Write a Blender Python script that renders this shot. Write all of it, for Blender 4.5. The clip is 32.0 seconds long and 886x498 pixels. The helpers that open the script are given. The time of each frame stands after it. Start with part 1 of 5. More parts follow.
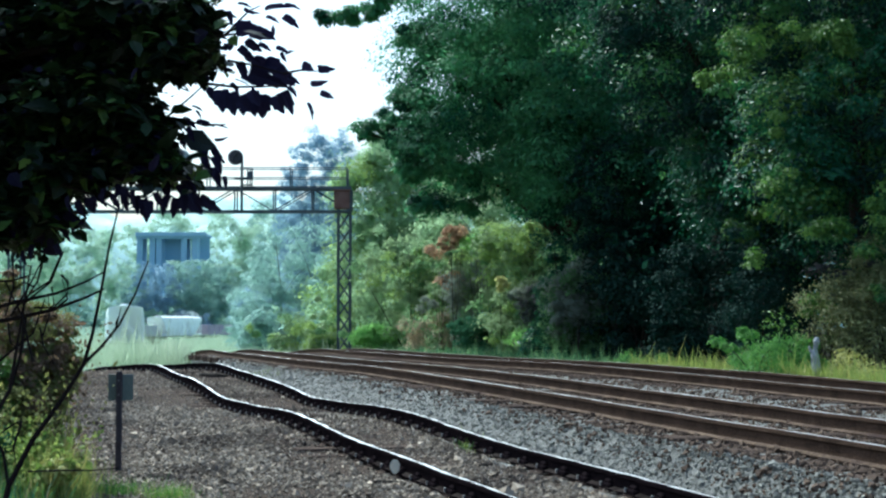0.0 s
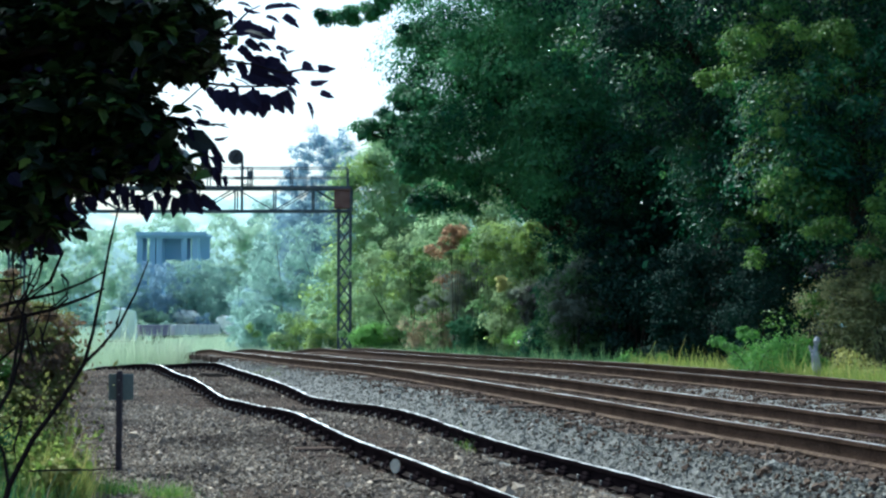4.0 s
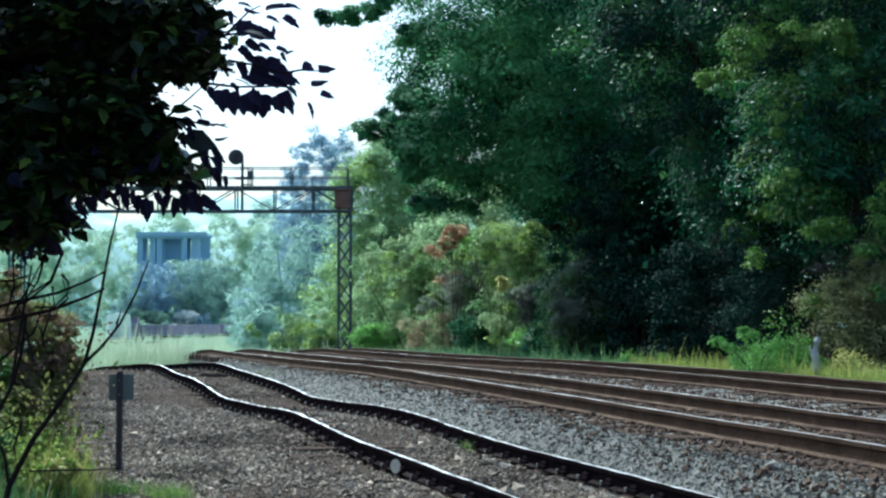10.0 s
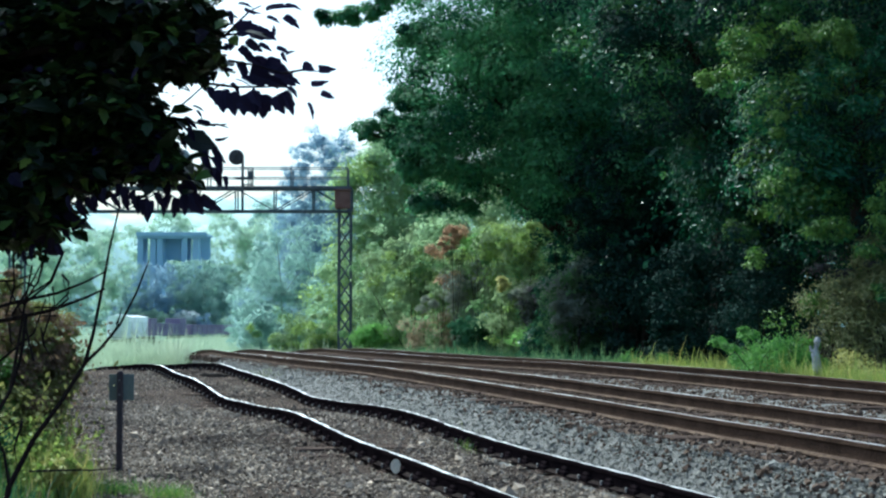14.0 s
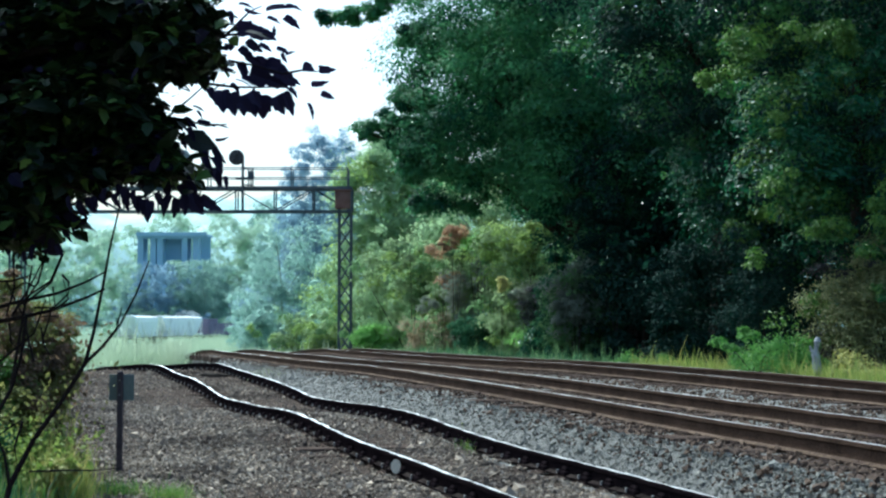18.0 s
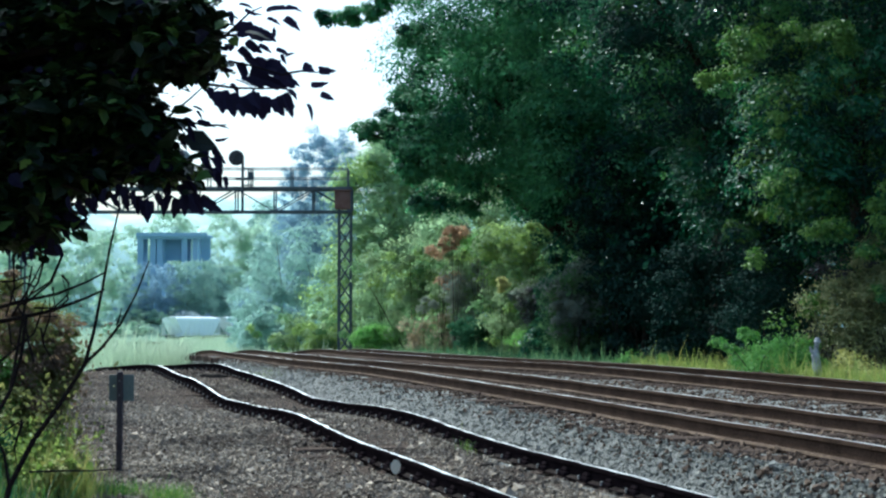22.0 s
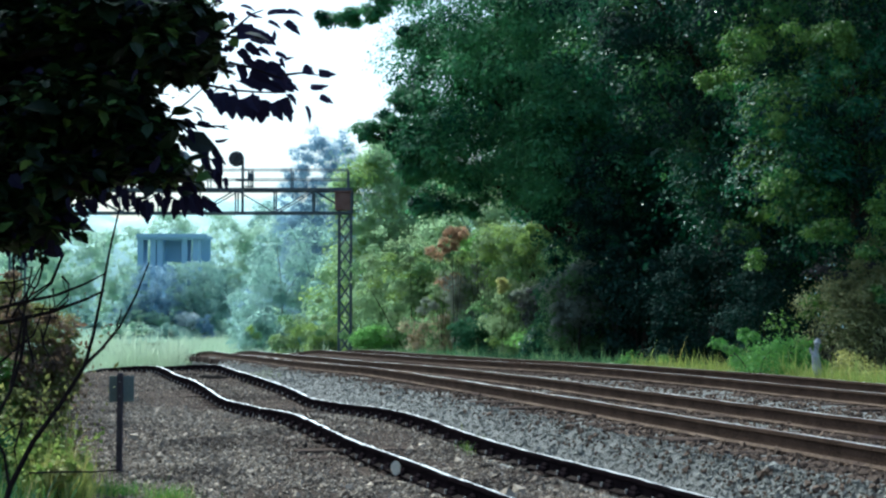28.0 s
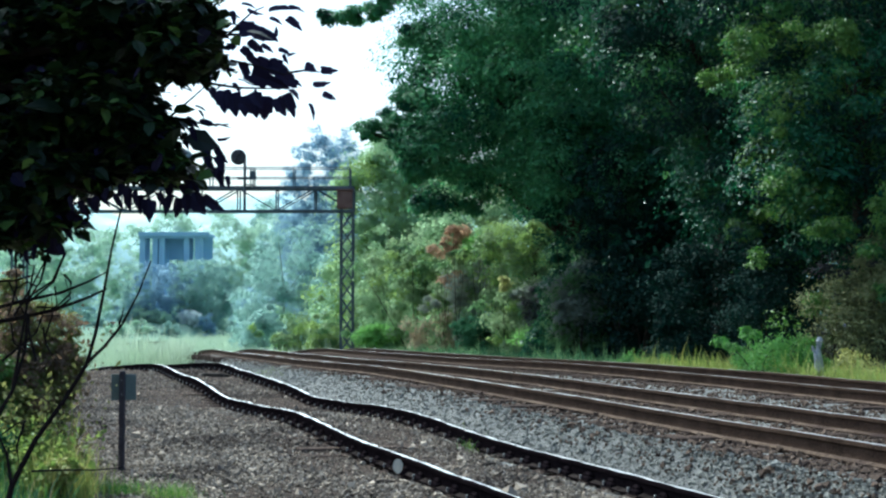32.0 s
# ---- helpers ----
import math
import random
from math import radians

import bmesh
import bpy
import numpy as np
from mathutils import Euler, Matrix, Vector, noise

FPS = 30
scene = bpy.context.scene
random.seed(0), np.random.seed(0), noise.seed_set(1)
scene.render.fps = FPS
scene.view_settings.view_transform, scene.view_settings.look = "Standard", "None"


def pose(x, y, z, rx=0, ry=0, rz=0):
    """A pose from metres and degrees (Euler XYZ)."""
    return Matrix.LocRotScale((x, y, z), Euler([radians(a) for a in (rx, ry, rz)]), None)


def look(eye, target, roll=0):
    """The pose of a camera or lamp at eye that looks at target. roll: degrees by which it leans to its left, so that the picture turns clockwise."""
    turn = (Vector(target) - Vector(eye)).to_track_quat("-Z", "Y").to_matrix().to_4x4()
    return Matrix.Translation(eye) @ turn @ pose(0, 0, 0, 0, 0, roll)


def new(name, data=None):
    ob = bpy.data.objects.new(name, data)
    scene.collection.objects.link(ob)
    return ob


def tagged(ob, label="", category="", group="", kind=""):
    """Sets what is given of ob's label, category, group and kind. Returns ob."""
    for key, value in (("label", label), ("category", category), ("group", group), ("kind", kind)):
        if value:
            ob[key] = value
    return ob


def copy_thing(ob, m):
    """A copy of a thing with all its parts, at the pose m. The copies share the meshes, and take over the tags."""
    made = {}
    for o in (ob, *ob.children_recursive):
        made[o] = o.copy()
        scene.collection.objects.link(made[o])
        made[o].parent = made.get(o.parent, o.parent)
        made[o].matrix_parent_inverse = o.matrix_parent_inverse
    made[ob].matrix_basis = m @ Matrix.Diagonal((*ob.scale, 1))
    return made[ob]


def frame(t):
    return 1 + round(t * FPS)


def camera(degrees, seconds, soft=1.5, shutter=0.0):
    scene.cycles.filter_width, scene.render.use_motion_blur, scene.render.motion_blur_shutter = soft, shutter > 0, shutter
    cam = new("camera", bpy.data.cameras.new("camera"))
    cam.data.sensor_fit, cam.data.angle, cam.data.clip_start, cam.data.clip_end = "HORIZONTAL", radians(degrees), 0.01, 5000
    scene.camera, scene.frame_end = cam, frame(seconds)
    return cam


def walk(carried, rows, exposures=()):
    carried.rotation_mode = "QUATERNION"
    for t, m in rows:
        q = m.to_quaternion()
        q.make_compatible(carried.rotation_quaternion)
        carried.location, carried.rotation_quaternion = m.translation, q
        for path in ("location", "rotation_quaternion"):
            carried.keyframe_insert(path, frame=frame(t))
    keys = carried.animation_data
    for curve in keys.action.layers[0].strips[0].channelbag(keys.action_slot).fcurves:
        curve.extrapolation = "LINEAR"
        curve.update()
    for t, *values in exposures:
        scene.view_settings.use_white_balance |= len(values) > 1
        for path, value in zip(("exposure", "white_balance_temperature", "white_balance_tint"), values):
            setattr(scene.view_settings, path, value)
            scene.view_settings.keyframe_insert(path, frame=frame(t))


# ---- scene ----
cam = camera(36.0, 32.0, soft=2.35)
EYE = (0.0, 0.0, 1.7)
FOCAL = 784 / math.tan(radians(18.0))


def aim(dx, dy):
    """The camera's pose on its tripod, eased by a small pan and tilt."""
    pan = math.degrees(dx / FOCAL)
    tilt = 90 + 2.58 + math.degrees(dy / FOCAL)
    return pose(EYE[0], EYE[1], EYE[2], tilt, 0, pan)


walk(cam, [
    (0.0, aim(0, 0)), (2.0, aim(0.0, -0.5)), (5.5, aim(0.7, -0.7)), (10.0, aim(0.8, -0.5)), (14.5, aim(1.3, -0.3)),
    (18.0, aim(1.5, 0.0)), (22.0, aim(1.3, 0.7)), (25.0, aim(1.4, 1.4)), (28.0, aim(1.4, 2.6)), (30.0, aim(2.0, 2.8)),
    (31.3, aim(2.0, 3.0)), (31.6, aim(2.2, 2.8)), (32.0, aim(5.0, -0.5)),
], exposures=[(0.0, 0.79, 5300, -5), (14.0, 0.77, 5300, -5), (25.0, 0.74, 5300, -5), (31.6, 0.73, 5300, -5), (32.0, 0.83, 5300, -5)])

# ---- world and sun ----
SUN_ELEV, SUN_TURN = radians(50), radians(-38)
world = bpy.data.worlds.new("hazy_sky")
scene.world = world
world.use_nodes = True
wt = world.node_tree
sky = wt.nodes.new("ShaderNodeTexSky")
sky.sky_type = "NISHITA"
sky.sun_disc = False
sky.sun_elevation, sky.sun_rotation = SUN_ELEV, SUN_TURN
sky.air_density, sky.dust_density, sky.ozone_density = 1.0, 5.0, 2.0
wt.links.new(sky.outputs[0], wt.nodes["Background"].inputs[0])
wt.nodes["Background"].inputs[1].default_value = 0.152
sun = new("sun", bpy.data.lights.new("sun", "SUN"))
sun.data.energy, sun.data.angle, sun.data.color = 3.2, radians(2.5), (1.0, 0.95, 0.87)
sun_way = Vector((math.sin(SUN_TURN) * math.cos(SUN_ELEV), math.cos(SUN_TURN) * math.cos(SUN_ELEV), math.sin(SUN_ELEV)))
sun.matrix_world = look(sun_way * 200, (0, 0, 0))

RNG = np.random.default_rng(7)


# ---- materials ----
def mat(name, c1, c2, rough=0.8, metal=0.0, scale=4.0, bump=0.0, vary="", spread=0.5, through_light=0.0, spec=0.5, stain=None):
    """A procedural surface: two colours mixed by noise at two scales, with fine relief; vary picks a shift per piece."""
    m = bpy.data.materials.new(name)
    m.use_nodes = True
    nt = m.node_tree
    n, l = nt.nodes, nt.links
    b = n["Principled BSDF"]
    b.inputs["Roughness"].default_value, b.inputs["Metallic"].default_value = rough, metal
    b.inputs["Specular IOR Level"].default_value = spec
    tc = n.new("ShaderNodeTexCoord")
    fine = n.new("ShaderNodeTexNoise")
    fine.inputs["Scale"].default_value, fine.inputs["Detail"].default_value = scale * 8, 4
    wide = n.new("ShaderNodeTexNoise")
    wide.inputs["Scale"].default_value, wide.inputs["Detail"].default_value = scale * 0.7, 3
    l.new(tc.outputs["Object"], fine.inputs["Vector"]), l.new(tc.outputs["Object"], wide.inputs["Vector"])
    add = n.new("ShaderNodeMath")
    add.operation = "MULTIPLY_ADD"
    add.inputs[1].default_value = 0.5
    l.new(fine.outputs[0], add.inputs[0])
    half = n.new("ShaderNodeMath")
    half.operation = "MULTIPLY"
    half.inputs[1].default_value = 0.5
    l.new(wide.outputs[0], half.inputs[0]), l.new(half.outputs[0], add.inputs[2])
    fac = add.outputs[0]
    ramp = n.new("ShaderNodeMapRange")
    ramp.inputs["From Min"].default_value, ramp.inputs["From Max"].default_value = 0.35, 0.65
    l.new(fac, ramp.inputs["Value"])
    fac = ramp.outputs[0]
    if vary:
        if vary == "island":
            src = n.new("ShaderNodeNewGeometry").outputs["Random Per Island"]
        else:
            src = n.new("ShaderNodeObjectInfo").outputs["Random"]
        mixv = n.new("ShaderNodeMix")
        mixv.inputs[0].default_value = spread
        l.new(fac, mixv.inputs[2]), l.new(src, mixv.inputs[3])
        fac = mixv.outputs[0]
    col = n.new("ShaderNodeMix")
    col.data_type = "RGBA"
    col.inputs[6].default_value, col.inputs[7].default_value = (*c1, 1), (*c2, 1)
    l.new(fac, col.inputs[0])
    out = col.outputs[2]
    if stain:
        blot = n.new("ShaderNodeTexNoise")
        blot.inputs["Scale"].default_value, blot.inputs["Detail"].default_value = stain[1], 5
        l.new(tc.outputs["Object"], blot.inputs["Vector"])
        cut = n.new("ShaderNodeMapRange")
        cut.inputs["From Min"].default_value, cut.inputs["From Max"].default_value = 0.5, 0.7
        l.new(blot.outputs[0], cut.inputs["Value"])
        mix2 = n.new("ShaderNodeMix")
        mix2.data_type = "RGBA"
        mix2.inputs[7].default_value = (*stain[0], 1)
        l.new(cut.outputs[0], mix2.inputs[0]), l.new(out, mix2.inputs[6])
        out = mix2.outputs[2]
    l.new(out, b.inputs["Base Color"])
    if bump:
        bp = n.new("ShaderNodeBump")
        bp.inputs["Strength"].default_value, bp.inputs["Distance"].default_value = bump, 0.02
        l.new(fine.outputs[0], bp.inputs["Height"]), l.new(bp.outputs[0], b.inputs["Normal"])
    if through_light:
        tr = n.new("ShaderNodeBsdfTranslucent")
        l.new(out, tr.inputs["Color"])
        ms = n.new("ShaderNodeMixShader")
        ms.inputs[0].default_value = through_light
        l.new(b.outputs[0], ms.inputs[1]), l.new(tr.outputs[0], ms.inputs[2])
        l.new(ms.outputs[0], n["Material Output"].inputs["Surface"])
    return m


def leafy(name, c1, c2, through_light=0.3, rough=0.45, spread=0.75, spec=0.3, wax=0.0):
    m = mat(name, c1, c2, rough=rough, scale=0.5, vary="island", spread=spread, through_light=through_light, spec=spec)
    coat = m.node_tree.nodes["Principled BSDF"].inputs
    coat["Coat Weight"].default_value, coat["Coat Roughness"].default_value = wax, 0.13
    return m


M = {
    "steel_top": mat("worn_rail_head", (0.66, 0.65, 0.63), (0.82, 0.81, 0.79), 0.42, 1.0, 6, 0.1),
    "rail_rust": mat("rusted_rail_side", (0.026, 0.017, 0.012), (0.07, 0.045, 0.032), 0.9, 0.0, 5, 0.4, spec=0.03),
    # Near-black puts the shade on the rail's near side into its colour.
    "rail_shade": mat("shade_black_rail_side", (0.005, 0.004, 0.005), (0.014, 0.010, 0.011), 0.95, 0.0, 5, 0.4, spec=0.0),
    # Siding rail foot darkened to join the same band of shade.
    "foot": mat("shade_dark_rail_foot", (0.008, 0.006, 0.006), (0.04, 0.033, 0.03), 0.95, 0, 9, 0.3, spec=0.0),
    "tie": mat("weathered_tie_wood", (0.03, 0.021, 0.017), (0.095, 0.07, 0.056), 0.95, 0, 6, 0.6, "object", 0.4, spec=0.02),
    "plate": mat("rusty_plate", (0.02, 0.015, 0.013), (0.07, 0.05, 0.042), 0.9, 0.0, 8, 0.3, spec=0.02),
    "spike": mat("worn_spike_steel", (0.12, 0.115, 0.11), (0.24, 0.23, 0.22), 0.6, 0.0, 10),
    "gravel": mat("dirty_gravel_ground", (0.02, 0.014, 0.011), (0.12, 0.09, 0.07), 0.95, 0, 22, 1.0, stain=((0.026, 0.018, 0.014), 0.6), spec=0.05),
    "ballast": mat("ballast_ground", (0.1, 0.098, 0.089), (0.235, 0.229, 0.21), 0.95, 0, 14, 1.0, spec=0.05),
    "soil": mat("grassy_soil", (0.05, 0.06, 0.02), (0.14, 0.13, 0.05), 0.95, 0, 0.8, 0.6),
    "stone_grey": mat("grey_ballast_stone", (0.11, 0.108, 0.093), (0.268, 0.26, 0.226), 0.85, 0, 5, 0.3, "island", 0.7, spec=0.1),
    "stone_brown": mat("brown_gravel_stone", (0.045, 0.032, 0.023), (0.47, 0.385, 0.285), 0.85, 0, 5, 0.3, "island", 0.85, spec=0.15, stain=((0.05, 0.036, 0.028), 0.6)),
    "stone_rust": mat("rust_stained_stone", (0.033, 0.022, 0.016), (0.15, 0.106, 0.077), 0.9, 0, 5, 0.3, "island", 0.85, spec=0.1),
    "litter": mat("dry_litter", (0.12, 0.095, 0.07), (0.44, 0.39, 0.32), 0.9, 0, 5, 0, "island", 0.9, spec=0.1),
    # Blade colour is already paled for distance haze.
    "far_grass": leafy("hazed_grass_blade", (0.36, 0.45, 0.31), (0.48, 0.56, 0.4), 0.45, 0.7),
    "bark": mat("dark_bark", (0.018, 0.014, 0.011), (0.055, 0.043, 0.034), 0.95, 0, 5, 0.9, spec=0.1),
    # Far bark tinted pale so that limbs sink into the haze.
    "bark_far": mat("hazed_far_bark", (0.15, 0.2, 0.18), (0.22, 0.28, 0.25), 0.95, 0, 3, 0.3, spec=0.05),
    "twig": mat("dark_twig_bark", (0.007, 0.0045, 0.005), (0.022, 0.014, 0.014), 0.85, 0, 9, 0.4, spec=0.12),
    # Shaded, purple-shaded and lit copies of one leaf; light sits in the colour.
    "maple": mat("shaded_broad_leaf", (0.002, 0.004, 0.0015), (0.016, 0.034, 0.008), 0.5, 0, 0.5, 0, "island", 0.95, 0.1, 0.25),
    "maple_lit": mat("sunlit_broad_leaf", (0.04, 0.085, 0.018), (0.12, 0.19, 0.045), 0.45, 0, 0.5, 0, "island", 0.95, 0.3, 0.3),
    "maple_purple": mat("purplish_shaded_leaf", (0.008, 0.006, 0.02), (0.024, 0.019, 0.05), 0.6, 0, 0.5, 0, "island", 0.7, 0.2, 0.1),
    "oak": leafy("deep_green_leaf", (0.007, 0.052, 0.028), (0.034, 0.14, 0.056), 0.32, 0.42, 0.5, 0.15, 0.25),
    "oak_mid": leafy("mid_green_leaf", (0.02, 0.09, 0.03), (0.1, 0.23, 0.06), 0.36, 0.42, 0.5, 0.15, 0.25),
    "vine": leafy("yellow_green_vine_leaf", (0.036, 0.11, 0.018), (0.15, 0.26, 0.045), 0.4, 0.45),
    # Lighter copy of the vine leaf, with sunlight put into its colour.
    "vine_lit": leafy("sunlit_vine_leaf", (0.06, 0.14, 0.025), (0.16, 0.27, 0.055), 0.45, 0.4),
    # Verge leaf colours are raised to stand in for haze over shaded bushes.
    "shrub_yellow": leafy("yellowing_shrub_leaf", (0.22, 0.34, 0.09), (0.36, 0.46, 0.15), 0.6, 0.8, 0.5),
    "shrub_red": leafy("reddening_sumac_leaf", (0.36, 0.23, 0.14), (0.46, 0.3, 0.19), 0.6, 0.8, 0.5),
    "shrub_green": leafy("fresh_shrub_leaf", (0.13, 0.25, 0.1), (0.19, 0.31, 0.125), 0.6, 0.7, 0.6),
    "shrub_bright": leafy("bright_green_leaf", (0.19, 0.4, 0.1), (0.29, 0.5, 0.14), 0.6, 0.8, 0.5),
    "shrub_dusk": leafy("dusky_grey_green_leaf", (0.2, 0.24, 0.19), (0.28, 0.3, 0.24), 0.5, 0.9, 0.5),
    "plume": leafy("pale_yellow_plume", (0.5, 0.5, 0.2), (0.66, 0.64, 0.3), 0.6, 0.8, 0.5),
    "shrub_fresh": leafy("fresh_green_leaf", (0.065, 0.19, 0.03), (0.15, 0.31, 0.065), 0.45, 0.6, 0.6),
    "shrub_dark": leafy("dark_shrub_leaf", (0.04, 0.13, 0.065), (0.085, 0.19, 0.095), 0.35, 0.9, 0.75, 0.1),
    # Near-black leaf that puts deep shade into the colour.
    "ivy": leafy("shade_black_leaf", (0.002, 0.017, 0.012), (0.009, 0.042, 0.027), 0.15, 0.9),
    # Dusty rust foot, also paled for the light on its ledge.
    "foot_main": mat("dusty_rust_lit_foot", (0.04, 0.028, 0.02), (0.135, 0.098, 0.073), 0.9, 0, 3, 0.4, spec=0.02, stain=((0.04, 0.028, 0.025), 1.2)),
    # Oak leaf in a lifted green, offsetting the crown's backlit side.
    "oak_lifted": leafy("lifted_oak_leaf", (0.045, 0.165, 0.072), (0.135, 0.33, 0.122), 0.48, 0.42, 0.5, 0.15, 0.25),
    "brush": leafy("dull_olive_brush_leaf", (0.12, 0.14, 0.055), (0.25, 0.25, 0.11), 0.35, 0.7),
    "weed_brown": leafy("dry_brown_weed", (0.32, 0.26, 0.16), (0.44, 0.36, 0.23), 0.45, 0.7),
    "bush_brown": leafy("russet_bush_leaf", (0.11, 0.075, 0.045), (0.25, 0.17, 0.105), 0.45, 0.7),
    "bush_gold": leafy("yellowing_bush_leaf", (0.12, 0.135, 0.04), (0.28, 0.28, 0.085), 0.5, 0.75, 0.6),
    "bush_olive": leafy("olive_bush_leaf", (0.22, 0.31, 0.15), (0.29, 0.38, 0.19), 0.58, 0.8, 0.5),
    "grass": leafy("green_grass_blade", (0.14, 0.24, 0.04), (0.42, 0.48, 0.12), 0.45, 0.6),
    "grass_gold": leafy("golden_grass_blade", (0.28, 0.28, 0.07), (0.52, 0.5, 0.16), 0.35, 0.6),
    # Distant leaves, bank and woods: haze is mixed into their base colours.
    "mid_tree": leafy("hazed_yellow_green_leaf", (0.32, 0.45, 0.25), (0.37, 0.5, 0.28), 0.6, 0.9, 0.5),
    "far_tree": leafy("hazed_grey_green_leaf", (0.29, 0.43, 0.375), (0.34, 0.48, 0.42), 0.65, 0.95, 0.5),
    "far_blue": leafy("hazed_blue_leaf", (0.26, 0.38, 0.47), (0.31, 0.43, 0.53), 0.65, 0.95, 0.5),
    "far_lime": leafy("hazed_lime_leaf", (0.44, 0.58, 0.45), (0.52, 0.66, 0.5), 0.55, 0.9, 0.5),
    "bank": mat("hazed_bank_grass", (0.17, 0.26, 0.18), (0.25, 0.35, 0.24), 0.9, 0, 0.15, 0.5, stain=((0.17, 0.24, 0.17), 0.08), spec=0.1),
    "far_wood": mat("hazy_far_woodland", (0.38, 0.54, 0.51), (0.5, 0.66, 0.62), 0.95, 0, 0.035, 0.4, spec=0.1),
    # Whitish bushes added in place of a pale band on the bank.
    "pale_bloom": leafy("whitish_band_leaf", (0.6, 0.66, 0.64), (0.8, 0.82, 0.8), 0.4, 0.7),
    "stump": mat("grey_weathered_wood", (0.2, 0.205, 0.21), (0.4, 0.41, 0.42), 0.95, 0, 8, 0.8, spec=0.05),
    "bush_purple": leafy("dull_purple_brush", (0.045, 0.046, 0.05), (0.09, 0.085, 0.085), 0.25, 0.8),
    # Bridge iron lifted to blue-grey in place of distance haze.
    "iron": mat("hazed_dark_iron", (0.065, 0.078, 0.095), (0.115, 0.13, 0.15), 0.8, 0.1, 3, 0.2, spec=0.2),
    "iron_rust": mat("rust_red_case_paint", (0.12, 0.05, 0.04), (0.22, 0.12, 0.10), 0.8, 0.1, 3, 0.2),
    "signal_black": mat("signal_disc_black", (0.025, 0.02, 0.03), (0.05, 0.045, 0.05), 0.6, 0, 4),
    "signal_grey": mat("signal_disc_grey", (0.22, 0.26, 0.28), (0.32, 0.37, 0.4), 0.5, 0.2, 4),
    "sign_back": mat("dull_sign_sheet", (0.11, 0.14, 0.13), (0.16, 0.19, 0.18), 0.7, 0.0, 5, spec=0.3),
    "post": mat("weathered_sign_post", (0.03, 0.026, 0.032), (0.07, 0.06, 0.068), 0.8, 0.0, 8, 0.3, spec=0.2),
    "chalk": mat("chalky_white_mark", (0.52, 0.48, 0.38), (0.68, 0.63, 0.5), 0.8, 0, 12, 0.2),
    "concrete": mat("stained_concrete", (0.2, 0.24, 0.28), (0.34, 0.38, 0.42), 0.9, 0, 0.5, 0.2),
    # The overpass's blue is haze put into its colour.
    "bridge_haze": mat("hazed_blue_girder", (0.33, 0.47, 0.62), (0.37, 0.51, 0.67), 0.9, 0.0, 0.7, spec=0.1),
    # Car whites raised near full to offset backlight and haze.
    "car_white": mat("weathered_white_car_paint", (0.9, 0.9, 0.89), (0.96, 0.96, 0.95), 0.5, 0, 0.8, 0.05, stain=((0.7, 0.69, 0.67), 0.5)),
    "car_pale": mat("pale_grey_car_paint", (0.84, 0.88, 0.87), (0.92, 0.95, 0.94), 0.5, 0, 0.8, 0.05),
    "car_dark": mat("purple_brown_car_paint", (0.15, 0.12, 0.2), (0.24, 0.2, 0.3), 0.7, 0, 0.8, 0.1),
    "car_mauve": mat("mauve_car_paint", (0.34, 0.27, 0.35), (0.46, 0.37, 0.45), 0.7, 0, 0.8, 0.1),
    # Gondola grey paled to stand in for haze.
    "car_brown": mat("hazed_grey_car_paint", (0.45, 0.43, 0.45), (0.58, 0.56, 0.56), 0.7, 0, 0.8, 0.1),
    "bogie": mat("grimy_bogie_iron", (0.02, 0.02, 0.022), (0.06, 0.055, 0.05), 0.8, 0.2, 3),
}


# ---- building helpers ----
def part(name, bm, material, parent, label=""):
    me = bpy.data.meshes.new(name)
    bm.normal_update()
    bm.to_mesh(me)
    bm.free()
    for m in material if isinstance(material, (list, tuple)) else [material]:
        me.materials.append(m)
    ob = new(name, me)
    ob.parent = parent
    if label:
        ob["label"] = label
    return ob


def thing(name, at, label, category, group="", kind=""):
    ob = new(name)
    ob.empty_display_size = 0.2
    ob.matrix_world = at if isinstance(at, Matrix) else pose(*at)
    return tagged(ob, label, category, group, kind)


def shared(name, me, parent, m):
    ob = new(name, me)
    ob.parent = parent
    ob.matrix_basis = m
    return ob


def box(bm, size, at=(0, 0, 0), turn=None, bevel=0.0, mat_index=0):
    m = Matrix.Translation(at)
    if turn is not None:
        m = m @ (turn if isinstance(turn, Matrix) else Euler([radians(a) for a in turn]).to_matrix().to_4x4())
    out = bmesh.ops.create_cube(bm, size=1.0, matrix=m @ Matrix.Diagonal((*size, 1)))
    verts = out["verts"]
    faces = {f for v in verts for f in v.link_faces}
    for f in faces:
        f.material_index = mat_index
    if bevel:
        edges = list({e for v in verts for e in v.link_edges})
        bmesh.ops.bevel(bm, geom=edges, offset=bevel, segments=1, affect="EDGES", profile=0.5)
    return verts


def rod(bm, p, q, r, sides=6, r2=None):
    p, q = Vector(p), Vector(q)
    d = q - p
    if d.length < 1e-6:
        return
    m = Matrix.Translation((p + q) / 2) @ d.to_track_quat("Z", "Y").to_matrix().to_4x4()
    bmesh.ops.create_cone(bm, cap_ends=True, segments=sides, radius1=r, radius2=r if r2 is None else r2, depth=d.length, matrix=m)


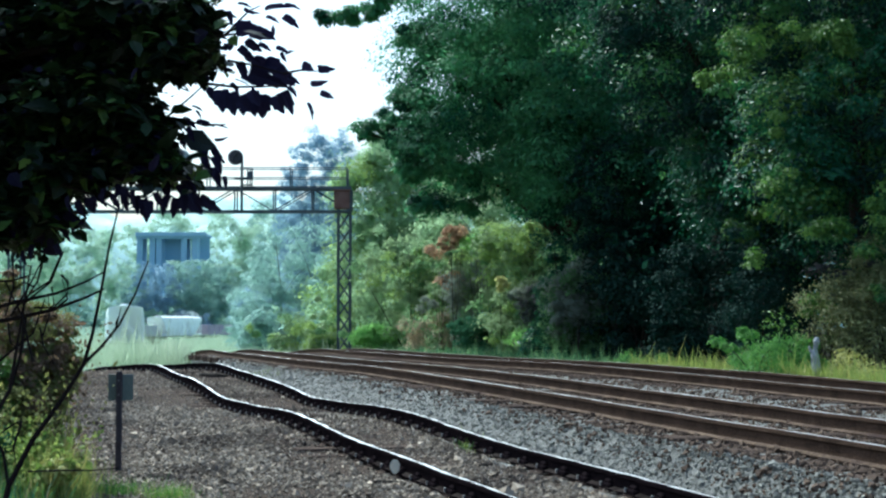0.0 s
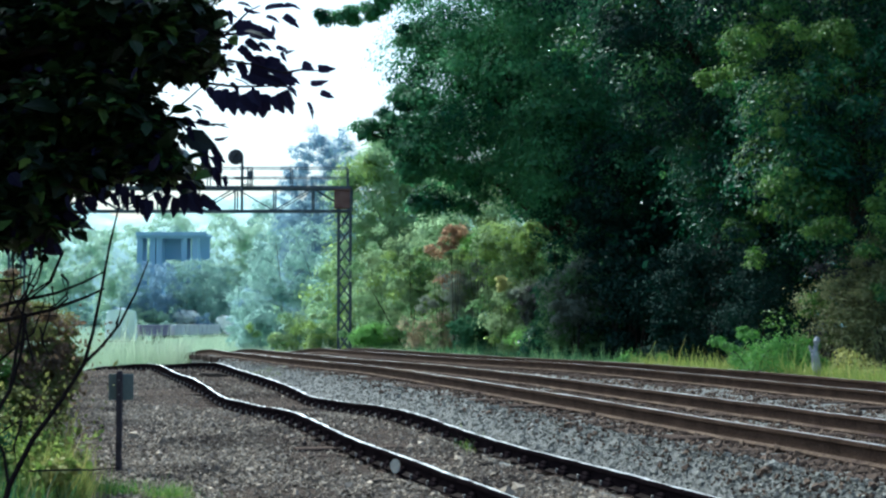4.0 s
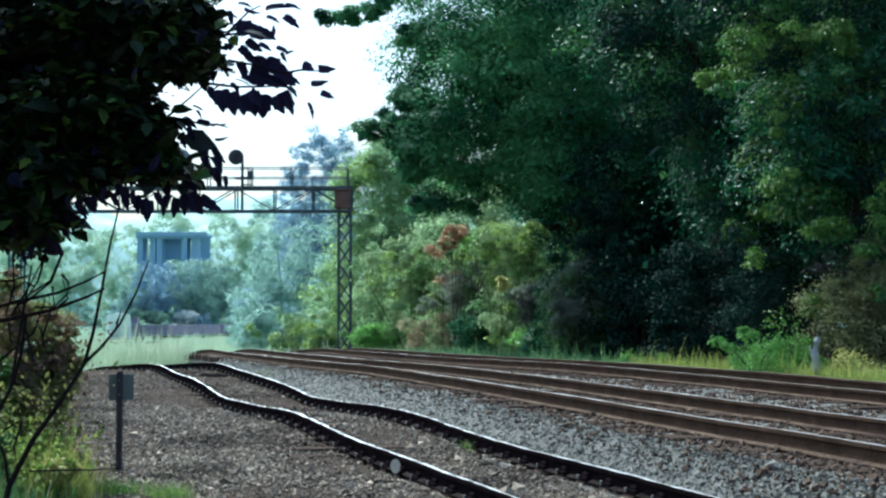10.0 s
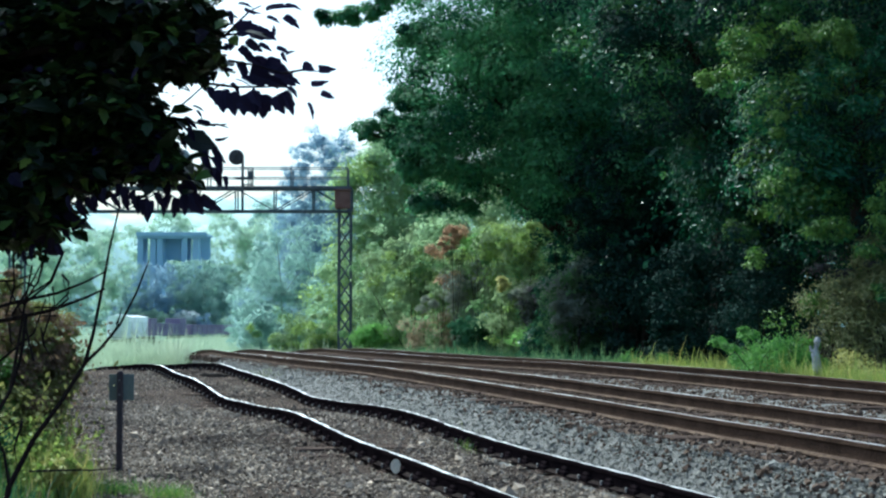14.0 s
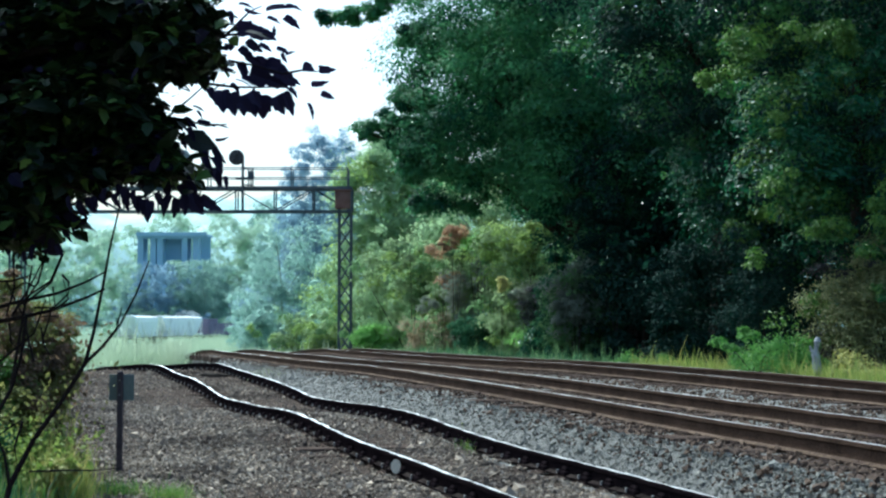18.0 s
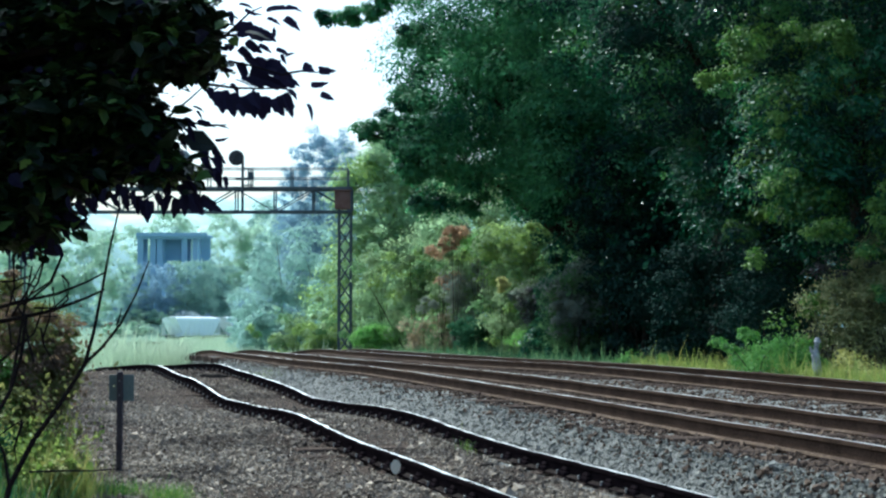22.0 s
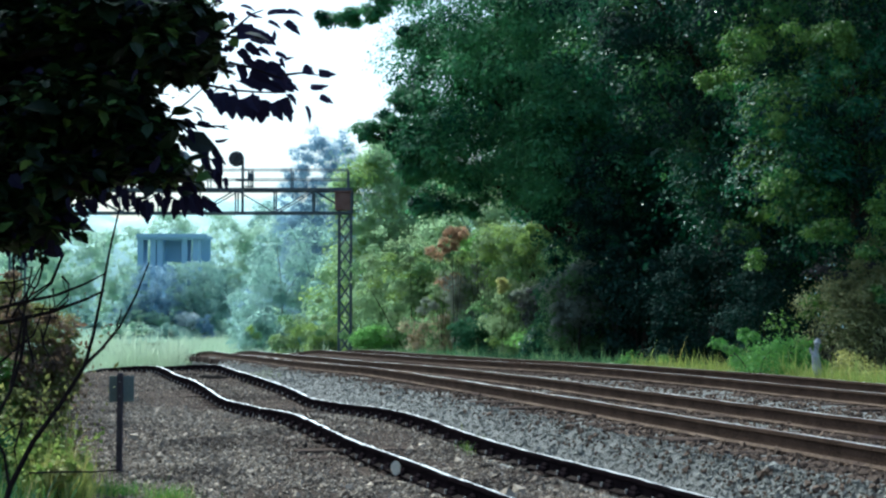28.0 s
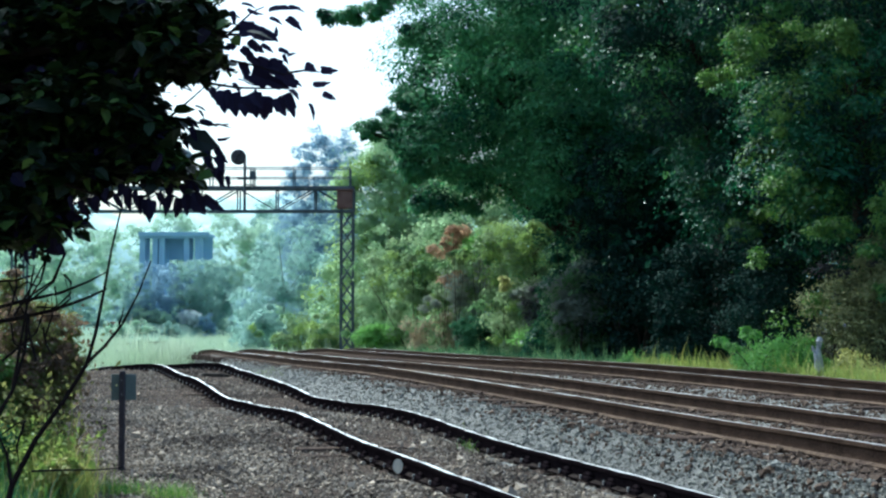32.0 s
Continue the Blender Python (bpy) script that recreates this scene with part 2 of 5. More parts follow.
def tube(bm, pts, radii, sides=6):
    """A tapered limb through pts."""
    rings = []
    pts = [Vector(p) for p in pts]
    for i, p in enumerate(pts):
        d = (pts[min(i + 1, len(pts) - 1)] - pts[max(i - 1, 0)]).normalized()
        q = d.to_track_quat("Z", "Y")
        rings.append([bm.verts.new(p + q @ Vector((math.cos(2 * math.pi * k / sides) * radii[i], math.sin(2 * math.pi * k / sides) * radii[i], 0))) for k in range(sides)])
    for a, b in zip(rings, rings[1:]):
        for k in range(sides):
            bm.faces.new((a[k], a[(k + 1) % sides], b[(k + 1) % sides], b[k]))
    bm.faces.new(rings[-1])
    bm.faces.new(rings[0][::-1])


def mesh_of(name, verts, faces_flat, per_face, materials, mat_ids=None, smooth=False):
    """A mesh from arrays of points and of corner indices, per_face corners each."""
    me = bpy.data.meshes.new(name)
    nf = len(faces_flat) // per_face
    me.vertices.add(len(verts))
    me.vertices.foreach_set("co", np.asarray(verts, dtype=np.float32).ravel())
    me.loops.add(len(faces_flat))
    me.loops.foreach_set("vertex_index", np.asarray(faces_flat, dtype=np.int32))
    me.polygons.add(nf)
    me.polygons.foreach_set("loop_start", np.arange(nf, dtype=np.int32) * per_face)
    if mat_ids is not None:
        me.polygons.foreach_set("material_index", np.asarray(mat_ids, dtype=np.int32))
    me.polygons.foreach_set("use_smooth", np.full(nf, smooth))
    for m in materials:
        me.materials.append(m)
    me.update(calc_edges=True)
    me.validate()
    return me


def frames_random(n, droop=0.0):
    """n random orthonormal frames; droop leans the first axis downwards."""
    a = RNG.normal(size=(n, 3))
    a[:, 2] -= droop
    a /= np.linalg.norm(a, axis=1)[:, None]
    b = RNG.normal(size=(n, 3))
    b -= a * np.sum(a * b, axis=1)[:, None]
    b /= np.linalg.norm(b, axis=1)[:, None]
    return a, b, np.cross(a, b)


def scatter(name, pts, template, tris, size, size_var=0.35, droop=0.0, materials=(), mat_ids=None, upright=False, normals=None):
    """One mesh of a copy of the template (k points) at every point, turned and sized at random."""
    pts = np.asarray(pts)
    n, k = len(pts), len(template)
    if normals is not None:
        c = normals / np.linalg.norm(normals, axis=1)[:, None]
        a = RNG.normal(size=(n, 3))
        a[:, 2] -= droop
        a -= c * np.sum(a * c, axis=1)[:, None]
        a /= np.linalg.norm(a, axis=1)[:, None]
        b = np.cross(c, a)
    elif upright:
        ang = RNG.uniform(0, 2 * np.pi, n)
        a = np.stack([RNG.normal(0, 0.22, n), RNG.normal(0, 0.22, n), np.ones(n)], 1)
        a /= np.linalg.norm(a, axis=1)[:, None]
        b = np.stack([np.cos(ang), np.sin(ang), np.zeros(n)], 1)
        b -= a * np.sum(a * b, axis=1)[:, None]
        b /= np.linalg.norm(b, axis=1)[:, None]
        c = np.cross(a, b)
    else:
        a, b, c = frames_random(n, droop)
    s = size * np.exp(RNG.normal(0, size_var, n))
    t = np.asarray(template)
    V = pts[:, None, :] + s[:, None, None] * (t[None, :, 0:1] * a[:, None, :] + t[None, :, 1:2] * b[:, None, :] + t[None, :, 2:3] * c[:, None, :])
    F = (np.asarray(tris)[None, :, :] + (np.arange(n) * k)[:, None, None]).reshape(-1)
    ids = None if mat_ids is None else np.repeat(mat_ids, len(tris))
    return mesh_of(name, V.reshape(-1, 3), F, len(tris[0]), materials, ids)


LEAF = [(0, 0, 0), (0.45, 0.28, 0.06), (1, 0, -0.08), (0.45, -0.28, 0.06)]
LEAF_T = [(0, 1, 2), (0, 2, 3)]
BLADE = [(0, -0.011, 0), (0, 0.011, 0), (0.55, 0.009, 0.07), (1, 0, 0.28), (0.55, -0.009, 0.07)]
BLADE_T = [(0, 1, 2), (0, 2, 4), (4, 2, 3)]
STONE = [(1, 0.1, 0), (-0.9, 0.2, 0.1), (0.1, 0.85, -0.1), (0, -0.9, 0.15), (0.15, 0.1, 0.75), (-0.1, 0, -0.7)]
STONE_T = [(0, 2, 4), (2, 1, 4), (1, 3, 4), (3, 0, 4), (2, 0, 5), (1, 2, 5), (3, 1, 5), (0, 3, 5)]


def curve_through(xs, ys):
    """A smooth curve through points, as a function."""
    xs, ys = np.asarray(xs, float), np.asarray(ys, float)
    sl = np.gradient(ys, xs)

    def at(x):
        x = np.asarray(x, float)
        i = np.clip(np.searchsorted(xs, x) - 1, 0, len(xs) - 2)
        h = xs[i + 1] - xs[i]
        u = (x - xs[i]) / h
        inside = (2 * u**3 - 3 * u**2 + 1) * ys[i] + (u**3 - 2 * u**2 + u) * h * sl[i] + (3 * u**2 - 2 * u**3) * ys[i + 1] + (u**3 - u**2) * h * sl[i + 1]
        return np.where(x < xs[0], ys[0] + sl[0] * (x - xs[0]), np.where(x > xs[-1], ys[-1] + sl[-1] * (x - xs[-1]), inside))
    return at


# ---- the plan: the middle main track, its grade, and the siding ----
HEAD_S = [0, 50, 85, 125, 150, 170, 190, 210, 230, 250, 270, 290, 320, 400]
HEAD_A = [-0.294, -0.294, -0.288, -0.255, -0.242, -0.242, -0.24, -0.24, -0.185, 0.036, 0.313, 0.562, 0.786, 0.985]
PATH_S = np.arange(-40, 620, 0.5)
PATH_A = np.interp(PATH_S, HEAD_S, HEAD_A)
_mid = (PATH_A[1:] + PATH_A[:-1]) / 2
PATH_X = np.concatenate([[0], np.cumsum(np.sin(_mid) * 0.5)])
PATH_Y = np.concatenate([[0], np.cumsum(np.cos(_mid) * 0.5)])
PATH_X += 7.45 - np.interp(0, PATH_S, PATH_X)
PATH_Y -= np.interp(0, PATH_S, PATH_Y)
GRADE_Y = [-200, 22, 27, 33, 42, 50, 53, 56, 64, 69, 90, 120, 195, 240, 300, 600]
GRADE_Z = [0, 0, -0.04, -0.15, -0.28, -0.375, -0.48, -0.66, -1.02, -1.2, -2.1, -3.05, -4.15, -4.55, -5.0, -5.0]


def grade(y):
    return np.interp(y, GRADE_Y, GRADE_Z)


def main_line(s, side=0.0):
    """Place, heading and rail-top height on the middle main track, or beside it."""
    a = np.interp(s, PATH_S, PATH_A)
    x = np.interp(s, PATH_S, PATH_X) + side * np.cos(a)
    y = np.interp(s, PATH_S, PATH_Y) - side * np.sin(a)
    return x, y, a, 0.65 + grade(np.interp(s, PATH_S, PATH_Y))


SIDING_Y = [5, 8, 11, 11.7, 13.5, 15.5, 17.3, 19.1, 21.9, 23.9, 25.7, 27.4, 29.1, 32.1, 33.5, 35, 38, 42, 50]
SIDING_D = [-1.48, -1.47, -1.459, -1.453, -1.456, -1.45, -1.389, -1.38, -1.473, -1.504, -1.436, -1.385, -1.363, -1.33, -1.31, -1.36, -1.55, -2.0, -2.8]
SIDING_X = curve_through([0, 10, 20, 30, 33.5, 35, 38, 42, 50], [4.95, 1.6, -1.75, -5.1, -6.3, -7.0, -8.7, -11.0, -15.5])
SIDING_Z = curve_through(SIDING_Y, [1.7 + d for d in SIDING_D])


def ground_z(x, y):
    x, y = np.asarray(x, float), np.asarray(y, float)
    zb = 0.65 + grade(y)
    yy = np.clip(y, -40, 110)
    u = (x - (7.45 - 0.303 * yy)) * 0.957
    drop = np.clip((y - 41) / 5, 0, 1)
    za = np.where(y < 42, SIDING_Z(np.clip(y, 5, 42)), zb - 0.45 - 0.9 * drop)
    ua = np.where(y < 42, (SIDING_X(np.clip(y, 5, 42)) - (7.45 - 0.303 * yy)) * 0.957, -3.6 + 1.1 * drop)
    edge = -1.4 + 0.3 * drop
    out = zb - 0.20
    # from the main line's shoulder down to the siding
    t = np.clip((edge - u) / np.maximum(edge - (ua + 1.05), 0.3), 0, 1)
    out = out + (za - 0.172 - (zb - 0.20)) * t
    # left of the siding
    t2 = np.clip((ua - 1.5 - u) / 3.5, 0, 1)
    out = out + t2 * (0.15 + 2.0 * grade(y) - (za - 0.172)) * (u < ua)
    # the stone lies lower along the siding's rails
    out = out - 0.045 * np.exp(-((np.abs(u - ua) - 0.76) / 0.13) ** 4) * (y < 42)
    # right of the far track: shoulder, ditch, bank
    t3 = np.interp(u, [5.8, 6.6, 8.0, 10, 14, 40], [0, -0.1, -0.5, -0.3, 0.25, 2.0])
    out = out + t3
    far = np.clip((y - 85) / 30, 0, 1)
    return out * (1 - far) + (zb - 0.3) * far


# ---- the ground: one sheet to the horizon ----
def build_ground():
    ys = np.concatenate([np.arange(-60, 4, 8), np.arange(4, 20, 0.25), np.arange(20, 48, 0.5), np.arange(48, 130, 2.5), np.arange(130, 420, 12), [450, 520, 640, 900, 1400, 2200, 3200]])
    us = np.concatenate([[-2500, -1200, -600, -300, -150, -80, -45, -28, -18, -14], np.arange(-11.5, -7, 0.4), np.arange(-7, 7, 0.14), np.arange(7, 12, 0.4), [14, 18, 26, 40, 70, 130, 260, 600, 1200, 2500]])
    Y, U = np.meshgrid(ys, us, indexing="ij")
    X = 7.45 - 0.303 * np.clip(Y, -60, 110) + U
    Z = ground_z(X, Y)
    lump = np.array([noise.noise(Vector((x * 0.9, y * 0.9, 0))) for x, y in zip(X.ravel(), Y.ravel())]).reshape(X.shape)
    fine = np.array([noise.noise(Vector((x * 3.1, y * 3.1, 5))) for x, y in zip(X.ravel(), Y.ravel())]).reshape(X.shape)
    Z = Z + np.where(Y > 60, 0.05, 0.02) * lump + 0.012 * fine
    ny, nu = X.shape
    i = np.arange((ny - 1) * nu).reshape(ny - 1, nu)[:, :-1]
    F = np.stack([i, i + 1, i + nu + 1, i + nu], -1).reshape(-1)
    uc = (U[:-1, :-1] + U[1:, 1:]).ravel() / 2 + 0.25 * lump[:-1, :-1].ravel()
    yc = Y[:-1, :-1].ravel()
    ids = np.where(uc > 6.9, 2, np.where(uc > -2.35, 1, np.where(uc > -8.2, 0, 2)))
    # beyond the crest the ground takes the haze-tinted bank colour
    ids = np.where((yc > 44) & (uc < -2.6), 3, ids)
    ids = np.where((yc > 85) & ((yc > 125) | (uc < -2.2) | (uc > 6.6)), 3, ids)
    me = mesh_of("ground", np.stack([X, Y, Z], -1).reshape(-1, 3), F, 4, [M["gravel"], M["ballast"], M["soil"], M["bank"]], ids, smooth=True)
    tagged(new("ground", me), "gravel and ballast bed with grassy verges", "ground", kind="structure")


build_ground()


def rail_profile(h):
    """Half of a flat-bottom rail's section, closed by mirroring; top at z = 0."""
    right = [(0.018, 0.0), (0.034, -0.008), (0.034, -0.036), (0.009, -0.046), (0.008, -h + 0.03), (0.070, -h + 0.011), (0.070, -h)]
    return right + [(-x, z) for x, z in reversed(right)]


def sweep_rail(centres, headings, side, h, wobble=0.0):
    bm = bmesh.new()
    prof = rail_profile(h)
    n = len(prof)
    rings = []
    for i, (c, a) in enumerate(zip(centres, headings)):
        # the wobble also imitates heat shimmer along the rail
        w = wobble * (noise.noise(Vector((i * 0.083, side * 3, 1))) + 0.4 * noise.noise(Vector((i * 0.6, side * 3, 9))))
        dz = wobble * (0.8 * noise.noise(Vector((i * 0.07, side * 5, 4))) + 0.35 * noise.noise(Vector((i * 0.5, side * 5, 2))))
        # bright head of uneven width, shaped like a glint broken by shimmer
        ragged = float(RNG.uniform(0.3, 1.6))
        prof = [(x * ragged, z) if z == 0 else (x, z) for x, z in rail_profile(h)]
        rings.append([bm.verts.new((c[0] + (side + x + w) * math.cos(a), c[1] - (side + x + w) * math.sin(a), c[2] + z + dz)) for x, z in prof])
    for a, b in zip(rings, rings[1:]):
        for k in range(n):
            f = bm.faces.new((a[k], b[k], b[(k + 1) % n], a[(k + 1) % n]))
            f.material_index = 0 if k == n - 1 else (2 if k in (4, n - 6) else 1)
    bm.faces.new(rings[0])
    bm.faces.new(rings[-1][::-1])
    return bm


def tie_mesh(kind):
    bm = bmesh.new()
    box(bm, (2.6, 0.23, 0.18), (0, 0, -0.09), bevel=0.012)
    for v in bm.verts:
        v.co.z += 0.006 * noise.noise(v.co * 4)
        v.co.x += 0.02 * noise.noise(v.co * 7)
    me = bpy.data.meshes.new(kind)
    bm.to_mesh(me)
    bm.free()
    me.materials.append(M["tie"])
    return me


def small_mesh(name, material, build):
    bm = bmesh.new()
    build(bm)
    me = bpy.data.meshes.new(name)
    bm.to_mesh(me)
    bm.free()
    me.materials.append(material)
    return me


TIE = tie_mesh("tie")


def plate_shape(bm):
    box(bm, (0.18, 0.17, 0.016), (0, 0, 0.008), bevel=0.004)
    box(bm, (0.014, 0.18, 0.012), (0.08, 0, 0.02))
    box(bm, (0.014, 0.18, 0.012), (-0.08, 0, 0.02))


def spike_shape(bm):
    box(bm, (0.014, 0.014, 0.03), (0, 0, 0.008))
    box(bm, (0.022, 0.02, 0.012), (0.004, 0, 0.026), bevel=0.003)


PLATE = small_mesh("tie_plate", M["plate"], plate_shape)
SPIKE = small_mesh("spike", M["spike"], spike_shape)
# Anchors get the rail's near-black, to draw the shade scallops at each tie.
def anchor_shape(bm):
    box(bm, (0.15, 0.18, 0.06), (0, 0, 0.045), bevel=0.015)
    box(bm, (0.1, 0.13, 0.06), (0, 0, 0.08), bevel=0.02)


ANCHOR = small_mesh("rail_anchor", M["rail_shade"], anchor_shape)
GAUGE = 1.435 / 2 + 0.036


def track(label, centres, headings, ties, h, rust, foot, wobble, spikes, group):
    t = thing("railway_track", (0, 0, 0), label, "railway track", group, "structure")
    for side in (-GAUGE, GAUGE):
        part("rail", sweep_rail(centres, headings, side, h, wobble), [M["steel_top"], rust, foot], t, "steel rail with a polished head and rusty web")
    for k, (x, y, a, z) in enumerate(ties):
        twist = RNG.normal(0, 0.8)
        base = pose(x + RNG.normal(0, 0.03), y, z - h - 0.016 + RNG.normal(0, 0.006), 0, RNG.normal(0, 0.4), -math.degrees(a) + twist)
        shared("tie", TIE, t, base)
        for side in (-GAUGE, GAUGE):
            at = pose(x + side * math.cos(a), y - side * math.sin(a), z - h - (0.03 if spikes else 0.016), 0, 0, -math.degrees(a))
            pl = shared("tie_plate", PLATE, t, at)
            if spikes:
                shared("rail_anchor", ANCHOR, t, at @ pose(0, 0.0, 0.004))
                for sx, sy, turn in ((-0.082, 0.06, 0), (0.082, -0.06, 180)):
                    shared("spike", SPIKE, pl, pose(sx, sy, 0.055, 0, 0, turn))
    return t


def siding_rows(ys):
    x, z = SIDING_X(ys), SIDING_Z(ys)
    a = np.arctan2(SIDING_X(ys + 0.1) - SIDING_X(ys - 0.1), 0.2)
    return x, ys, a, z


# siding
sy = np.arange(6, 47, 0.16)
sx, _, sa, sz = siding_rows(sy)
tx, ty, ta, tz = siding_rows(np.arange(7, 43, 0.483))
track("old siding with wavy worn rails on half-buried ties", list(zip(sx, sy, sz)), sa, list(zip(tx, ty, ta, tz)), 0.165, M["rail_shade"], M["foot"], 0.025, True, "railway tracks")
# two main tracks
for side, label in ((0.0, "main line track with tall rusty brown rails"), (4.15, "far main line track beside the grassy verge")):
    s = np.concatenate([np.arange(3, 80, 0.5), np.arange(80, 420, 2.0)])
    x, y, a, z = main_line(s, side)
    s2 = np.arange(8, 62, 0.51)
    ties = list(zip(*main_line(s2, side)))
    track(label, list(zip(x, y, z)), a, ties, 0.175, M["rail_rust"], M["foot_main"], 0.022, False, "railway tracks")


# ---- loose stone on the track bed ----
def unevenness(x, y):
    return np.array([0.02 * noise.noise(Vector((p * 0.9, q * 0.9, 0))) + 0.012 * noise.noise(Vector((p * 3.1, q * 3.1, 5))) for p, q in zip(x, y)])


def stones(name, label, count, y0, y1, keep, size, material, spread=0.4):
    y = y0 * (y1 / y0) ** RNG.uniform(0, 1, count)
    x = RNG.uniform(-0.36, 0.36, count) * y
    u = (x - (7.45 - 0.303 * y)) * 0.957
    ok = keep(u, x, y)
    x, y = x[ok], y[ok]
    z = ground_z(x, y) + unevenness(x, y) + RNG.uniform(-0.010, 0.022, len(x))
    me = scatter(name, np.stack([x, y, z], 1), STONE, STONE_T, size, spread, 0, [material])
    tagged(new(name, me), label, "gravel", kind="stuff")


def on_siding(u, x, y):
    ua = (SIDING_X(np.clip(y, 5, 48)) - (7.45 - 0.303 * y)) * 0.957
    patch = np.array([noise.noise(Vector((p * 0.55, q * 0.4, 3))) for p, q in zip(x, y)])
    return (u < -2.3) & (u > -8.6) & (np.abs(np.abs(u - ua) - 0.76) > 0.12) & (RNG.uniform(0, 1, len(u)) < np.where(np.abs(u - ua) < 1.0, np.clip(0.5 + 1.3 * patch, 0.2, 0.9), np.clip(0.6 + 1.7 * patch, 0.2, 1)))


stones("gravel", "brown-grey gravel strewn beside the siding", 140000, 8.0, 33, on_siding, 0.015, M["stone_brown"])
stones("gravel", "pale larger stones among the gravel", 16000, 8.0, 40, on_siding, 0.024, M["stone_brown"], 0.25)
stones("gravel", "scattered pale cobbles beside the siding", 9000, 12.0, 36, on_siding, 0.036, M["stone_brown"], 0.3)
stones("ballast", "blue-grey crushed stone ballast between the tracks", 290000, 8.5, 56, lambda u, x, y: (u > (SIDING_X(np.clip(y, 5, 42)) - (7.45 - 0.303 * np.clip(y, 5, 42))) * 0.957 + 0.88) & (u < 7.0) & (np.abs(u) > 1.35) & (np.abs(u - 2.1) > 1.2) & (np.abs(u - 4.15) > 1.35), 0.0145, M["stone_grey"])
stones("ballast", "rust-stained ballast along the main rails", 60000, 8.5, 58, lambda u, x, y: (u > -1.6) & (u < 5.75), 0.023, M["stone_rust"])


def litter(n):
    y = 8.5 * (38 / 8.5) ** RNG.uniform(0, 1, n)
    x = RNG.uniform(-0.36, 0.36, n) * y
    u = (x - (7.45 - 0.303 * y)) * 0.957
    patch = np.array([noise.noise(Vector((p * 0.55, q * 0.4, 3))) for p, q in zip(x, y)])
    ok = (u < -2.2) & (u > -8.4) & (RNG.uniform(0, 1, n) < np.clip(0.5 + 2.2 * patch, 0.03, 1))
    x, y = x[ok], y[ok]
    nrm = np.array([0, 0, 1.0]) + RNG.normal(0, 0.35, (len(x), 3))
    me = scatter("litter", np.stack([x, y, ground_z(x, y) + unevenness(x, y) + 0.014], 1), [(0, 0, 0), (0.4, 0.1, 0.05), (1, 0, 0), (0.4, -0.1, 0.05)], LEAF_T, 0.054, 0.25, 0, [M["litter"]], normals=nrm)
    tagged(new("litter", me), "dry leaf and twig litter strewn on the gravel", "litter", kind="stuff")


litter(110000)


# ---- trees and shrubs ----
def clumps(lobes, n_clumps, per, clump_r, inner=0.5):
    vol = np.array([l[3] * l[4] * l[5] for l in lobes]) ** 0.7
    vol = vol + 0.05 * vol.max()
    which = RNG.choice(len(lobes), n_clumps, p=vol / vol.sum())
    L = np.array(lobes)[which]
    d = RNG.normal(size=(n_clumps, 3))
    d /= np.linalg.norm(d, axis=1)[:, None]
    r = RNG.uniform(inner, 1.0, n_clumps) ** 0.6
    c = L[:, :3] + d * r[:, None] * L[:, 3:]
    jit = RNG.normal(size=(n_clumps, per, 3)) * clump_r * np.exp(RNG.normal(0, 0.3, n_clumps))[:, None, None]
    jit[:, :, 2] *= 0.6
    return (c[:, None, :] + jit).reshape(-1, 3), c, L[:, 3:].mean(axis=1)


def boughs(lobes, n, per, rb, inner=0.55, ruffle=0.55):
    """Domed boughs on the lobes' shells: leaf places, their facing, and the boughs' centres."""
    _, c, wide = clumps(lobes, n, 1, 0.0, inner)
    r = np.minimum(rb, 0.55 * wide) * np.exp(RNG.normal(0, 0.3, n))
    d = RNG.normal(size=(n, per, 3))
    d[:, :, 2] = np.where(d[:, :, 2] < 0, d[:, :, 2] * 0.45, d[:, :, 2])
    d /= np.linalg.norm(d, axis=2)[:, :, None]
    rad = r[:, None] * RNG.uniform(0.25, 1.0, (n, per)) ** 0.45 * (1 + 0.25 * np.sin(5 * d[:, :, 0] + 9 * d[:, :, 1] + c[:, None, 0]))
    p = c[:, None, :] + d * rad[:, :, None] * np.array([1, 1, 0.7])
    nrm = d + np.array([0, 0, 0.7]) + RNG.normal(0, ruffle, d.shape)
    return p.reshape(-1, 3), nrm.reshape(-1, 3), c


def crown_mesh(lobes, n, per, rb, leaf, mats, probs=None, inner=0.55, floor=None, ruffle=0.55):
    pts, nrm, centres = boughs(lobes, n, per, rb, inner, ruffle)
    ids = np.repeat(RNG.choice(len(mats), n, p=probs), per) if len(mats) > 1 else np.zeros(len(pts), int)
    ok = pts[:, 2] > (-99 if floor is None else floor)
    return scatter("crown", pts[ok], LEAF, LEAF_T, leaf, 0.3, 0.5, mats, ids[ok], normals=nrm[ok]), centres


